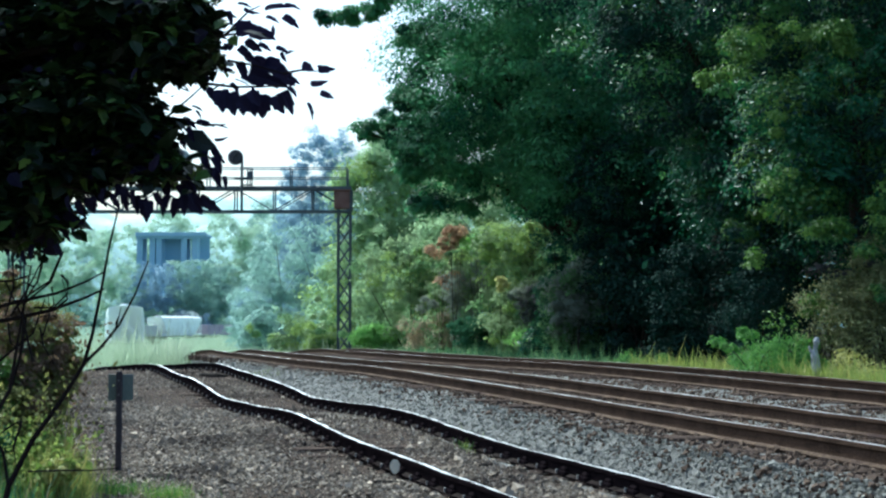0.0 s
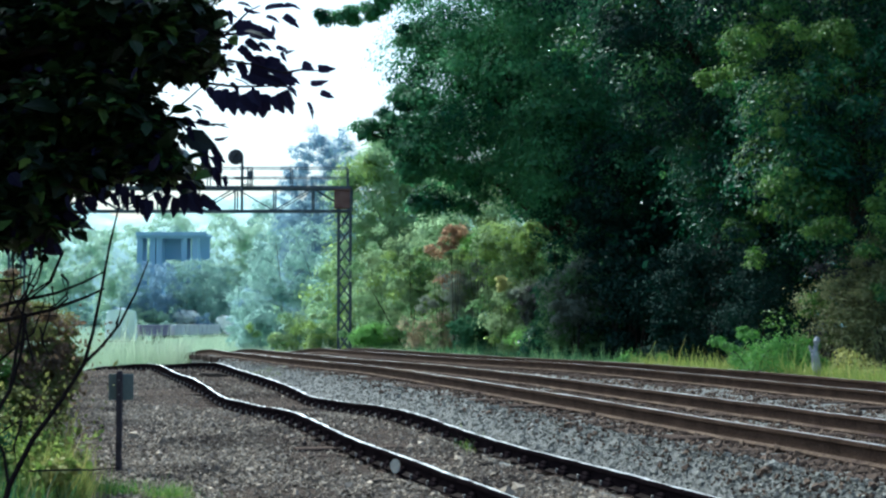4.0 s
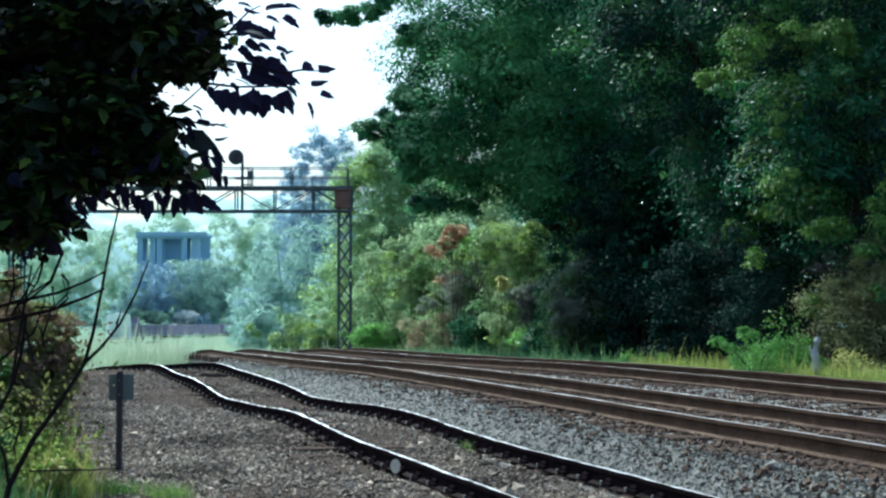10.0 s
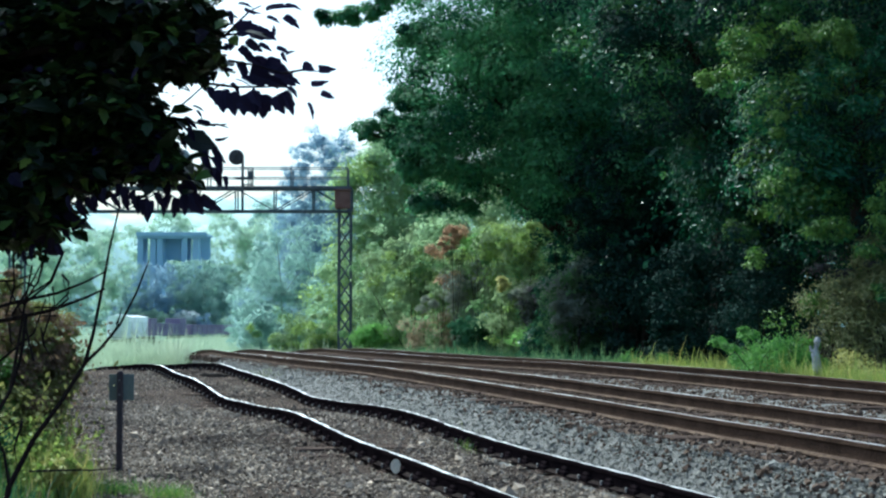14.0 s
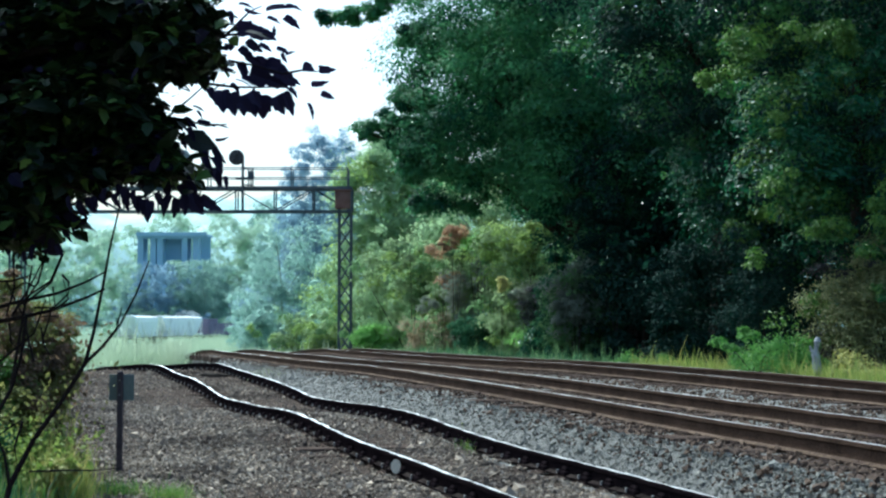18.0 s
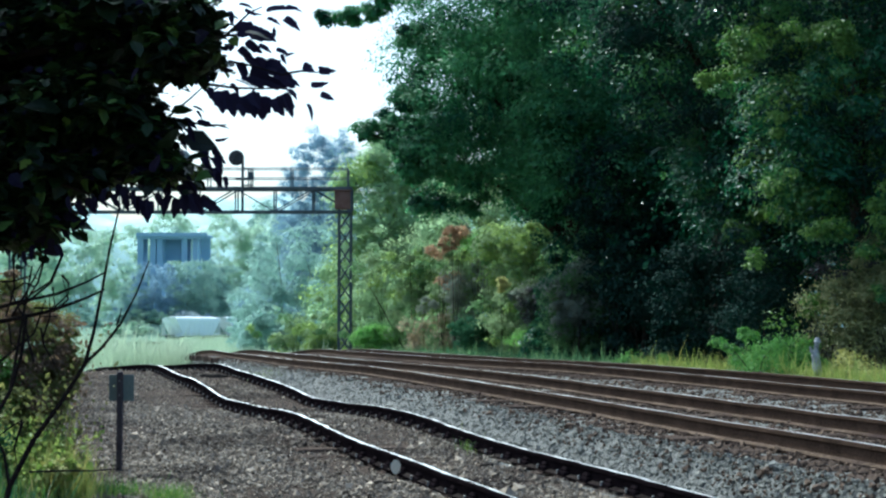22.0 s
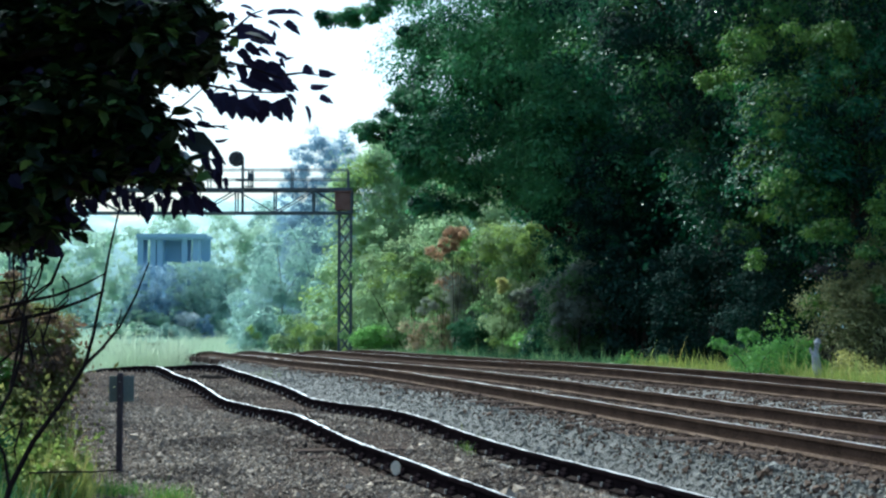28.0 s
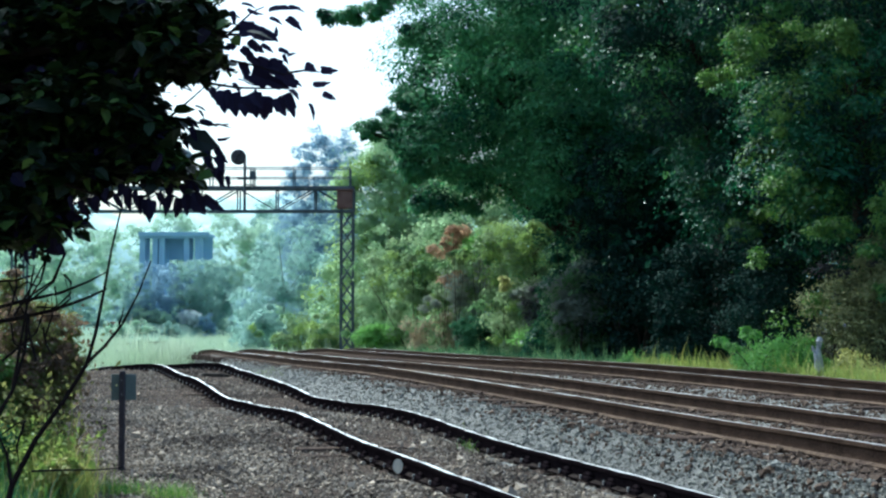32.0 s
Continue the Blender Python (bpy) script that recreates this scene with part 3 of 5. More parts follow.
def tree(name, x, y, lobes, n_clumps, per, clump_r, leaf, mats, probs, label, trunk_r=0.22, bark="bark", inner=0.5, limbs=9, group="", category="tree", ruffle=0.55):
    global RNG
    RNG = np.random.default_rng(int(abs(x) * 977 + abs(y) * 131))
    z = float(ground_z(x, y)) - 0.1
    t = thing(name, (x, y, z), label, category, group)
    rel = [(l[0] - x, l[1] - y, l[2] - z, l[3], l[4], l[5]) for l in lobes]
    me, centres = crown_mesh(rel, n_clumps, per, clump_r, leaf, [M[m] for m in mats], probs, inner, 0.02, ruffle)
    crown = new("crown", me)
    crown.parent = t
    crown["kind"] = "stuff"
    top = max(l[2] for l in rel)
    mx, my = np.mean([l[0] for l in rel]), np.mean([l[1] for l in rel])
    bm = bmesh.new()
    stem = [(0, 0, 0), (0.1 * mx, 0.1 * my, top * 0.2), (0.35 * mx, 0.35 * my, top * 0.5), (0.55 * mx, 0.55 * my, top * 0.66), (0.65 * mx, 0.65 * my, top * 0.8)]
    tube(bm, stem, [trunk_r * 1.35, trunk_r, trunk_r * 0.75, trunk_r * 0.5, trunk_r * 0.25], 8)
    part("trunk", bm, M[bark], t)
    high = np.flatnonzero(centres[:, 2] > 0.5 * top)
    picks = RNG.choice(high, min(limbs, len(high)), replace=False)
    for k in picks:
        c = centres[k]
        f = min(max(c[2] / max(top, 0.1) - 0.25, 0.1), 0.85)
        i = f * 4
        j = min(int(i), 3)
        p = Vector(stem[j]).lerp(Vector(stem[j + 1]), i - j)
        bm = bmesh.new()
        q = Vector(c)
        mid = p.lerp(q, 0.5) + Vector((0, 0, 0.08 * (q - p).length))
        tube(bm, [p, mid, q], [trunk_r * 0.4, trunk_r * 0.25, trunk_r * 0.06], 5)
        part("limb", bm, M[bark], t)
    return t


tree("woodland_tree", 3.4, 58, [(4.9, 58, 11, 3.0, 3, 5.5), (3.4, 55.5, 12.5, 1.6, 1.5, 1.6), (6.4, 57, 7, 3, 3, 3)], 170, 200, 1.0, 0.24, ["oak"], None, "dark woodland tree close behind the great oak", 0.25, limbs=5, group="woodland trees")
# large dark tree that overhangs the far track
tree("oak_tree", 6.3, 50.5, [(2.1, 48, 10, 3.7, 4.5, 4.5), (0.0, 47.5, 7.4, 1.7, 2.2, 1.2), (4.9, 47, 6.8, 3.0, 4, 2.5), (1.3, 48.5, 13.5, 3.2, 4, 3.8),
     (-3.7, 48, 12.15, 0.75, 0.5, 0.2), (-2.4, 48, 12.3, 0.5, 0.5, 0.25), (-1.5, 48, 11.6, 0.7, 0.6, 0.5), (-2.7, 47.5, 7.95, 0.42, 0.5, 0.3), (-2.0, 47.5, 8.25, 0.5, 0.6, 0.4), (-1.5, 47.5, 8.0, 0.7, 0.7, 0.6), (-0.8, 47.5, 7.5, 0.8, 0.8, 0.6), (-0.9, 48, 10.4, 0.8, 0.9, 1.1), (-1.0, 48, 9.1, 0.7, 0.8, 0.7), (-0.95, 47.3, 6.6, 0.5, 0.6, 0.5), (-0.75, 47.3, 5.4, 0.45, 0.5, 0.3), (0.3, 47.3, 5.25, 0.8, 0.8, 0.35), (0.2, 47.5, 6.0, 1.4, 1.4, 0.9), (-1.6, 48, 13.1, 1.0, 0.7, 0.5), (4.2, 48, 11, 3.2, 4.5, 4), (1.5, 50, 10, 1.8, 1.5, 2.6)], 520, 310, 1.0, 0.125, ["oak_lifted", "oak"], [0.8, 0.2],
     "tall dark green oak overhanging the far track", 0.35, limbs=8, group="trees along the verge", ruffle=0.25)
# Both crowns below mix in near-black leaves to paint their shaded hollows.
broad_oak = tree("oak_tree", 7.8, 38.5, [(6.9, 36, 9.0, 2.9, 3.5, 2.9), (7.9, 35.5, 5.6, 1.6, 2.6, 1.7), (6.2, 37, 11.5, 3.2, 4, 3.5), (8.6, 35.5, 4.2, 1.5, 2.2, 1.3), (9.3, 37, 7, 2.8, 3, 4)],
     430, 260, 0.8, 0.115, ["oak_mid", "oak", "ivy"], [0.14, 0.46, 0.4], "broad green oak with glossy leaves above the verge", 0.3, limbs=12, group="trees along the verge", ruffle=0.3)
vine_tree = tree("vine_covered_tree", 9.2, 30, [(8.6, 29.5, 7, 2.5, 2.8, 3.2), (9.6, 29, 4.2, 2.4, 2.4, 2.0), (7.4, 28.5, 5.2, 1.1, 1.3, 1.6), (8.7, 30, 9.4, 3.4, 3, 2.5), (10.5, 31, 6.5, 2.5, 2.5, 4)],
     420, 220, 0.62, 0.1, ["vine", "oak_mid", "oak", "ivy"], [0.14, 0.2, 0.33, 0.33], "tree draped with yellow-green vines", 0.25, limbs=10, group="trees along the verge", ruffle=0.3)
def vine_drape(host, lobes, n, per, rb, leaf, mats, probs):
    """Hanging curtains of vine leaves, a part of the tree that carries them."""
    o = host.matrix_basis.translation
    rel = [(l[0] - o.x, l[1] - o.y, l[2] - o.z, l[3], l[4], l[5]) for l in lobes]
    me, _ = crown_mesh(rel, n, per, rb, leaf, [M[m] for m in mats], probs, 0.3)
    ob = new("vine", me)
    ob.parent = host
    ob["kind"] = "stuff"
    ob["label"] = "yellow-green vine hanging in curtains"


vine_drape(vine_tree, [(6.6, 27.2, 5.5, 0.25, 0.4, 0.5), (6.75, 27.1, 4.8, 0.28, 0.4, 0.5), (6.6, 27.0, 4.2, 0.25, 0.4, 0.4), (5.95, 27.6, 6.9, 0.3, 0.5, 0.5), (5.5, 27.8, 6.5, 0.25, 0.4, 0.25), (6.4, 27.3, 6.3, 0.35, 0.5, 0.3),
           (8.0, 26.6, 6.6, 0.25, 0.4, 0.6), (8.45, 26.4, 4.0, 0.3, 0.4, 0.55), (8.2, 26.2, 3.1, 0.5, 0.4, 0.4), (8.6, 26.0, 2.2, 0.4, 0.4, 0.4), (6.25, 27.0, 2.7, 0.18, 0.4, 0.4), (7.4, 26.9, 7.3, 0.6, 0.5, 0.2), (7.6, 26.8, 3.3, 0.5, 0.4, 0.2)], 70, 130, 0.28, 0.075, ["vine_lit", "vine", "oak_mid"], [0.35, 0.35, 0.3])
vine_drape(broad_oak, [(7.0, 32.2, 3.6, 0.4, 0.4, 0.25), (7.6, 32, 4.1, 0.5, 0.4, 0.2)], 14, 130, 0.3, 0.09, ["vine", "oak_mid"], [0.6, 0.4])
for (bx, by, bh, br) in ((9.5, 58, 15, 4.5), (9, 74, 17, 5), (13, 52, 15, 5), (15, 42, 14, 5), (14.5, 34, 13, 3.6), (9.5, 46, 12, 3.6), (13.5, 66, 21, 5), (10.5, 63, 15, 4.2)):
    tree("woodland_tree", bx, by, [(bx, by, bh * 0.62, br, br, bh * 0.36), (bx, by - 1, bh * 0.25, br * 0.85, br * 0.8, bh * 0.25)], 160 if by < 60 else 110, 150, 1.3, 0.24 if by < 60 else 0.4,
         ["oak"], None, "dark woodland tree behind the verge", 0.25, limbs=5, group="woodland trees")


def shrub(x, y, lobes, n, per, clump_r, leaf, mats, probs, label, group="shrubs on the verge", name="shrub", ruffle=0.55):
    global RNG
    RNG = np.random.default_rng(int(abs(x) * 977 + abs(y) * 131))
    z = float(ground_z(x, y)) - 0.05
    t = thing(name, (x, y, z), label, "shrub", group)
    rel = [(l[0] - x, l[1] - y, l[2] - z, l[3], l[4], l[5]) for l in lobes]
    me, centres = crown_mesh(rel, n, per, clump_r, leaf, [M[m] for m in mats], probs, 0.3, 0.0, ruffle)
    crown = new("crown", me)
    crown.parent = t
    crown["kind"] = "stuff"
    wide = max(l[3] for l in lobes)
    for k in RNG.choice(len(centres), min(5, len(centres)), replace=False):
        bm = bmesh.new()
        c = Vector(centres[k])
        c.z = max(c.z, 0.2)
        tube(bm, [(RNG.normal(0, 0.1), RNG.normal(0, 0.1), 0), c * 0.5 + Vector((0, 0, 0.1)), c], [min(0.04, 0.02 * wide + 0.004), min(0.025, 0.012 * wide + 0.003), 0.004], 5)
        part("stem", bm, M["bark"], t)
    return t


VERGE = [
    (1.7, 64, 2.2, 2.2, 1.4, 2.0, "bush_olive", 0.17, "olive bush behind the sumac"), (3.4, 62, 2.4, 2.2, 1.4, 2.2, "shrub_green", 0.17, "green bush behind the verge"), (-0.4, 66, 2.0, 1.6, 1.4, 2.0, "shrub_green", 0.17, "green bush beside the sumac"),
    (0.5, 55.9, 4.85, 0.6, 0.4, 0.4, "shrub_red", 0.14, "reddening sumac bush on the verge"), (-0.1, 58.2, 4.4, 0.6, 0.4, 0.4, "shrub_red", 0.14, "reddening sumac branches on the verge"),
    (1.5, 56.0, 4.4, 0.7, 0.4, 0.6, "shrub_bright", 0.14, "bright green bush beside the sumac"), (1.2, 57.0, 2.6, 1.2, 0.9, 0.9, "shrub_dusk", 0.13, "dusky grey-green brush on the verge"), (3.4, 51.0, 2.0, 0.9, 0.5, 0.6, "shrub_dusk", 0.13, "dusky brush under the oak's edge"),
    (-0.8, 54.0, 1.2, 0.7, 0.6, 0.6, "weed_brown", 0.13, "dry brown bush beside the far track"), (3.6, 50.2, 0.6, 1.1, 0.5, 0.45, "shrub_bright", 0.12, "bright green weeds under the oak's edge"), (-3.2, 63, 0.5, 1.0, 0.6, 0.5, "shrub_bright", 0.14, "bright green weeds beside the signal bridge"), (1.5, 57.5, 4.0, 1.3, 1.2, 1.3, "bush_olive", 0.16, "yellow-green bush on the verge"),
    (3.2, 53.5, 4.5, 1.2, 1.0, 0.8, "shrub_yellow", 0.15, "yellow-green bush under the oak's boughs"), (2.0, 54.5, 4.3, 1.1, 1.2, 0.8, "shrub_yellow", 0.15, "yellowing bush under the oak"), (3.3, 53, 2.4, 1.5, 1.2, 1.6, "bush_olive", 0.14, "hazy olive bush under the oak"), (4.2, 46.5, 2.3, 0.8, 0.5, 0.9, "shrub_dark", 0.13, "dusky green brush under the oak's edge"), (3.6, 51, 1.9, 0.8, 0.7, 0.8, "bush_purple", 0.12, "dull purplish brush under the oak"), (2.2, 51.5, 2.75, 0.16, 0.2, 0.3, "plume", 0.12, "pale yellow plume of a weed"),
    # The near-black brush rows hold the shade under the trees in leaf colour.
    (-1.4, 63, 3.4, 2.2, 1.8, 1.9, "bush_olive", 0.17, "olive green bush on the verge"), (1.0, 60, 2.4, 1.9, 1.5, 1.6, "bush_olive", 0.16, "olive bush with a little russet"), (0.4, 58.5, 2.9, 0.5, 0.5, 0.5, "shrub_red", 0.14, "small russet bush on the verge"), (4.7, 45, 2.0, 1.4, 1.0, 1.8, "shrub_green", 0.15, "dark shaded bush before the oak trunk"), (5.7, 44, 5.3, 1.9, 1.2, 2.1, "ivy", 0.16, "near-black thicket standing in for the shaded hollow under the oaks"), (-2.8, 72, 2.2, 1.6, 1.4, 2.2, "mid_tree", 0.18, "light green bush beside the signal bridge"), (2.6, 55.5, 2.2, 1.6, 1.2, 1.7, "shrub_green", 0.15, "green bush behind the purplish brush"), (-0.6, 70, 2.2, 2.0, 1.4, 2.2, "mid_tree", 0.18, "light green bush on the verge"),
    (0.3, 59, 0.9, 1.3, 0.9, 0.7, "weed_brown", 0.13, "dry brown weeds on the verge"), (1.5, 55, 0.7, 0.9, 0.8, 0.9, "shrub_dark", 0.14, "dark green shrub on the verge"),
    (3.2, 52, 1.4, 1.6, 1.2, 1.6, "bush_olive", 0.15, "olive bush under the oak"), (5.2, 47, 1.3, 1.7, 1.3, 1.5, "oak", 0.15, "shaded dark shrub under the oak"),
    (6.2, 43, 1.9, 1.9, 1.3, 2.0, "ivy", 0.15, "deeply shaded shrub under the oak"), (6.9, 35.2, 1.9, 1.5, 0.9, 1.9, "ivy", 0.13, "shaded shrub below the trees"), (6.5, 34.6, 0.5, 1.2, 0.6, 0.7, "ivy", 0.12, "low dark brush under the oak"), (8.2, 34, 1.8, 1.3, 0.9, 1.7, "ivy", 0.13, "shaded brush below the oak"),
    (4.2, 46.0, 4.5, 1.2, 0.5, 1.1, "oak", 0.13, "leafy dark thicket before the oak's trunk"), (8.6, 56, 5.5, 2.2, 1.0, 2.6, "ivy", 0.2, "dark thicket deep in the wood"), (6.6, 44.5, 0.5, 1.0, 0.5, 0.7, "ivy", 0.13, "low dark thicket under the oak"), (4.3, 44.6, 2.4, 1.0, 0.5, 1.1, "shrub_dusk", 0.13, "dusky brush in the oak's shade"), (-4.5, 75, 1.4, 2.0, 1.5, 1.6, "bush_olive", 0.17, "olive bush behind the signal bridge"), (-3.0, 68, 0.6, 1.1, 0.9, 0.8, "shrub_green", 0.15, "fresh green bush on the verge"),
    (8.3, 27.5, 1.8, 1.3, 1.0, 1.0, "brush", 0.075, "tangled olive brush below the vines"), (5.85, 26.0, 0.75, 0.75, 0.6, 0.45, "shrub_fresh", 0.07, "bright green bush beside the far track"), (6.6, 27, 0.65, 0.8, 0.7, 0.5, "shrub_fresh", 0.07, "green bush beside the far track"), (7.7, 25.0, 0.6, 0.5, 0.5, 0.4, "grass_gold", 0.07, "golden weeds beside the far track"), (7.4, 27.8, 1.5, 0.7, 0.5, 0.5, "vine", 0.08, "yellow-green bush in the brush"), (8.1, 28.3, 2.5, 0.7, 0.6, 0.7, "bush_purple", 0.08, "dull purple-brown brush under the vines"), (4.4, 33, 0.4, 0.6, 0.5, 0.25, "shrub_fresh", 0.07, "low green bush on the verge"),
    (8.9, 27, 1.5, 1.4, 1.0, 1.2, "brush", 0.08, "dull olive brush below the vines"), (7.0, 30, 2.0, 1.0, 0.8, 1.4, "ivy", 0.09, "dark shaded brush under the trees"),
    (-9.5, 88, 0.2, 1.6, 1.3, 1.3, "bush_olive", 0.2, "pale olive bush beyond the signal bridge"), (-12.5, 100, 0.0, 2.0, 1.5, 1.9, "far_tree", 0.25, "pale bush beyond the signal bridge"),
    (-7.0, 84, 0.3, 1.5, 1.2, 1.4, "shrub_yellow", 0.2, "yellow-green bush beyond the signal bridge"),
]
TOUCH = {"shrub_yellow": ["bush_olive", "shrub_green"], "bush_olive": ["shrub_green", "shrub_yellow"], "weed_brown": ["bush_olive", "shrub_green"]}
for (x, y, z, rx, ry, rz, m, leaf, label) in VERGE:
    low = float(ground_z(x, y))
    lobes = [(x, y, z, rx, ry, rz)]
    if z - rz > low + 0.3 and m not in ("plume", "shrub_red", "shrub_bright"):
        lobes.append((x, y, (low + z) / 2, rx * 0.7, ry * 0.7, (z - low) / 2))
    for _ in range(4):
        f = RNG.uniform(0.25, 0.5)
        lobes.append((x + RNG.normal(0, 0.7) * rx, y + RNG.normal(0, 0.5) * ry, max(low + 0.2, z + RNG.normal(0.1, 0.55) * rz), rx * f, ry * f, rz * f))
    shrub(x, y, lobes, int((34 if rx > 0.75 else 7) + 16 * rx * rz), int(9 / leaf) + 70 if y > 50 else int(8 / leaf) + 60, 0.46 if y > 50 else 0.42, leaf * 0.78, [m] + ([] if m not in TOUCH or y < 50 else TOUCH[m]), None if m not in TOUCH or y < 50 else [0.62, 0.2, 0.18], label, ruffle=0.2 if y > 50 else 0.55)

# yellow-green tree behind the signal bridge
tree("young_tree", -3.5, 91, [(-3.9, 90, 9.0, 3.2, 3, 3.4), (-4.6, 90, 4.2, 2.8, 3, 2.6), (-1.6, 90, 9.6, 2.4, 2.4, 2.6), (-5, 90, 11.8, 1.8, 2, 2.0), (-2.0, 90, 4.6, 3, 3, 2.8), (-7.2, 92, 2.5, 1.8, 2, 2.2)],
     260, 210, 1.0, 0.22, ["mid_tree", "shrub_yellow"], [0.8, 0.2], "slender yellow-green tree behind the signal bridge", 0.2, "bark_far", limbs=6, ruffle=0.2)

tree("young_tree", 1.5, 97, [(1.0, 96, 8.0, 3.5, 3, 4.5), (-2, 97, 5, 3, 3, 4), (2, 97, 13, 3.5, 3, 3.5)], 130, 190, 1.0, 0.26, ["mid_tree"], None,
     "yellow-green tree beyond the signal bridge", 0.2, "bark_far", limbs=6)

tree("young_tree", 3.0, 80, [(2.2, 80, 6.5, 3.0, 2.5, 4.2), (4.6, 80, 6, 2.6, 2.5, 4), (0.2, 81, 4.5, 2, 2, 3)], 120, 190, 0.9, 0.22, ["mid_tree", "bush_olive"], [0.6, 0.4],
     "hazy green tree beyond the verge bushes", 0.2, "bark_far", limbs=5)

# Leaf colours carry the haze; blue ones also the shade below the overpass.
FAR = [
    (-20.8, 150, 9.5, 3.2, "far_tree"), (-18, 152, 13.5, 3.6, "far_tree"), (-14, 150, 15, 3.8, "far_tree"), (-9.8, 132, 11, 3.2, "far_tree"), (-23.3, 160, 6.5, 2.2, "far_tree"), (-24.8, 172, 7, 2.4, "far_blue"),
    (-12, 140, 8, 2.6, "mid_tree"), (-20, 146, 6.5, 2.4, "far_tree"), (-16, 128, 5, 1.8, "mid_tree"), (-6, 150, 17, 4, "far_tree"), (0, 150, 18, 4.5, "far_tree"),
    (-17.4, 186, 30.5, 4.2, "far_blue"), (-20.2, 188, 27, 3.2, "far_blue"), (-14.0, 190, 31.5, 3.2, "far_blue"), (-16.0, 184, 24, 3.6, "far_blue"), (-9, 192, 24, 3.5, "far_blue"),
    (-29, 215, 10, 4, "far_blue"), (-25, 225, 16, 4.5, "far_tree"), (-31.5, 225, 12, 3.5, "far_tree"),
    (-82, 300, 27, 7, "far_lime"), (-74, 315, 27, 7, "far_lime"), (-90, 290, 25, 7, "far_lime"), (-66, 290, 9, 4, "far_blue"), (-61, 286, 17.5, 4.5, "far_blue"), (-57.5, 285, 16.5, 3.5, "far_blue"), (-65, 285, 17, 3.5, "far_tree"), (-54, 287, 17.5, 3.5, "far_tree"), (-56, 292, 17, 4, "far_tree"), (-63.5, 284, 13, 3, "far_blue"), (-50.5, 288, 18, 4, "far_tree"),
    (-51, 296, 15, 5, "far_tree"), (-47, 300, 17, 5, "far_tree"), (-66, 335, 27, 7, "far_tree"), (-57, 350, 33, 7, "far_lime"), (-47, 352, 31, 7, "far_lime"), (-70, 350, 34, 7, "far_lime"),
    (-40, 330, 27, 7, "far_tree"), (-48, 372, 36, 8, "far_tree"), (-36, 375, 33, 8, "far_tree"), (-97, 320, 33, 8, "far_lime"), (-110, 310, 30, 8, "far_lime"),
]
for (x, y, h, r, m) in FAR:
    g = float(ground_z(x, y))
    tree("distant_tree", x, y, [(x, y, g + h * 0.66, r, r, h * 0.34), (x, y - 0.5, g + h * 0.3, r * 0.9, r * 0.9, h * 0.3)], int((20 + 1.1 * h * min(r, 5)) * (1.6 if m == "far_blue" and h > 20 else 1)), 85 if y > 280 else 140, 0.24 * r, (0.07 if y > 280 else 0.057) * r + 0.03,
         [m], None, "hazy blue-green tree in the distance" if m != "far_lime" else "tree on the far hill in haze-paled lime", 0.2, "bark_far", limbs=3, group="distant trees", ruffle=0.1)


# wooded ridges that close the view
def ridge(y0, depth, high, seed, label):
    xs, n = np.linspace(-700, 700, 260), 12
    V, F = [], []
    for j in range(n):
        v = j / (n - 1)
        for x in xs:
            h = high * (1 + 0.22 * noise.noise(Vector((x * 0.006, seed, 0))) + 0.12 * noise.noise(Vector((x * 0.035, v * 3, seed))) + 0.07 * noise.noise(Vector((x * 0.11, v * 9, seed))))
            V.append((x, y0 + depth * v + 5 * noise.noise(Vector((x * 0.08, v * 8, seed))), -7 + (h + 7) * math.sin(v * math.pi * 0.5) ** 0.7))
    m = len(xs)
    for j in range(n - 1):
        for i in range(m - 1):
            F += [j * m + i, j * m + i + 1, (j + 1) * m + i + 1, (j + 1) * m + i]
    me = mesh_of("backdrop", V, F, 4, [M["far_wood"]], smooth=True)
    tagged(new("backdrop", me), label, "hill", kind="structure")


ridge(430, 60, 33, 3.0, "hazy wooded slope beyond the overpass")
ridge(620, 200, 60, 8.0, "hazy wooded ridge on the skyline")


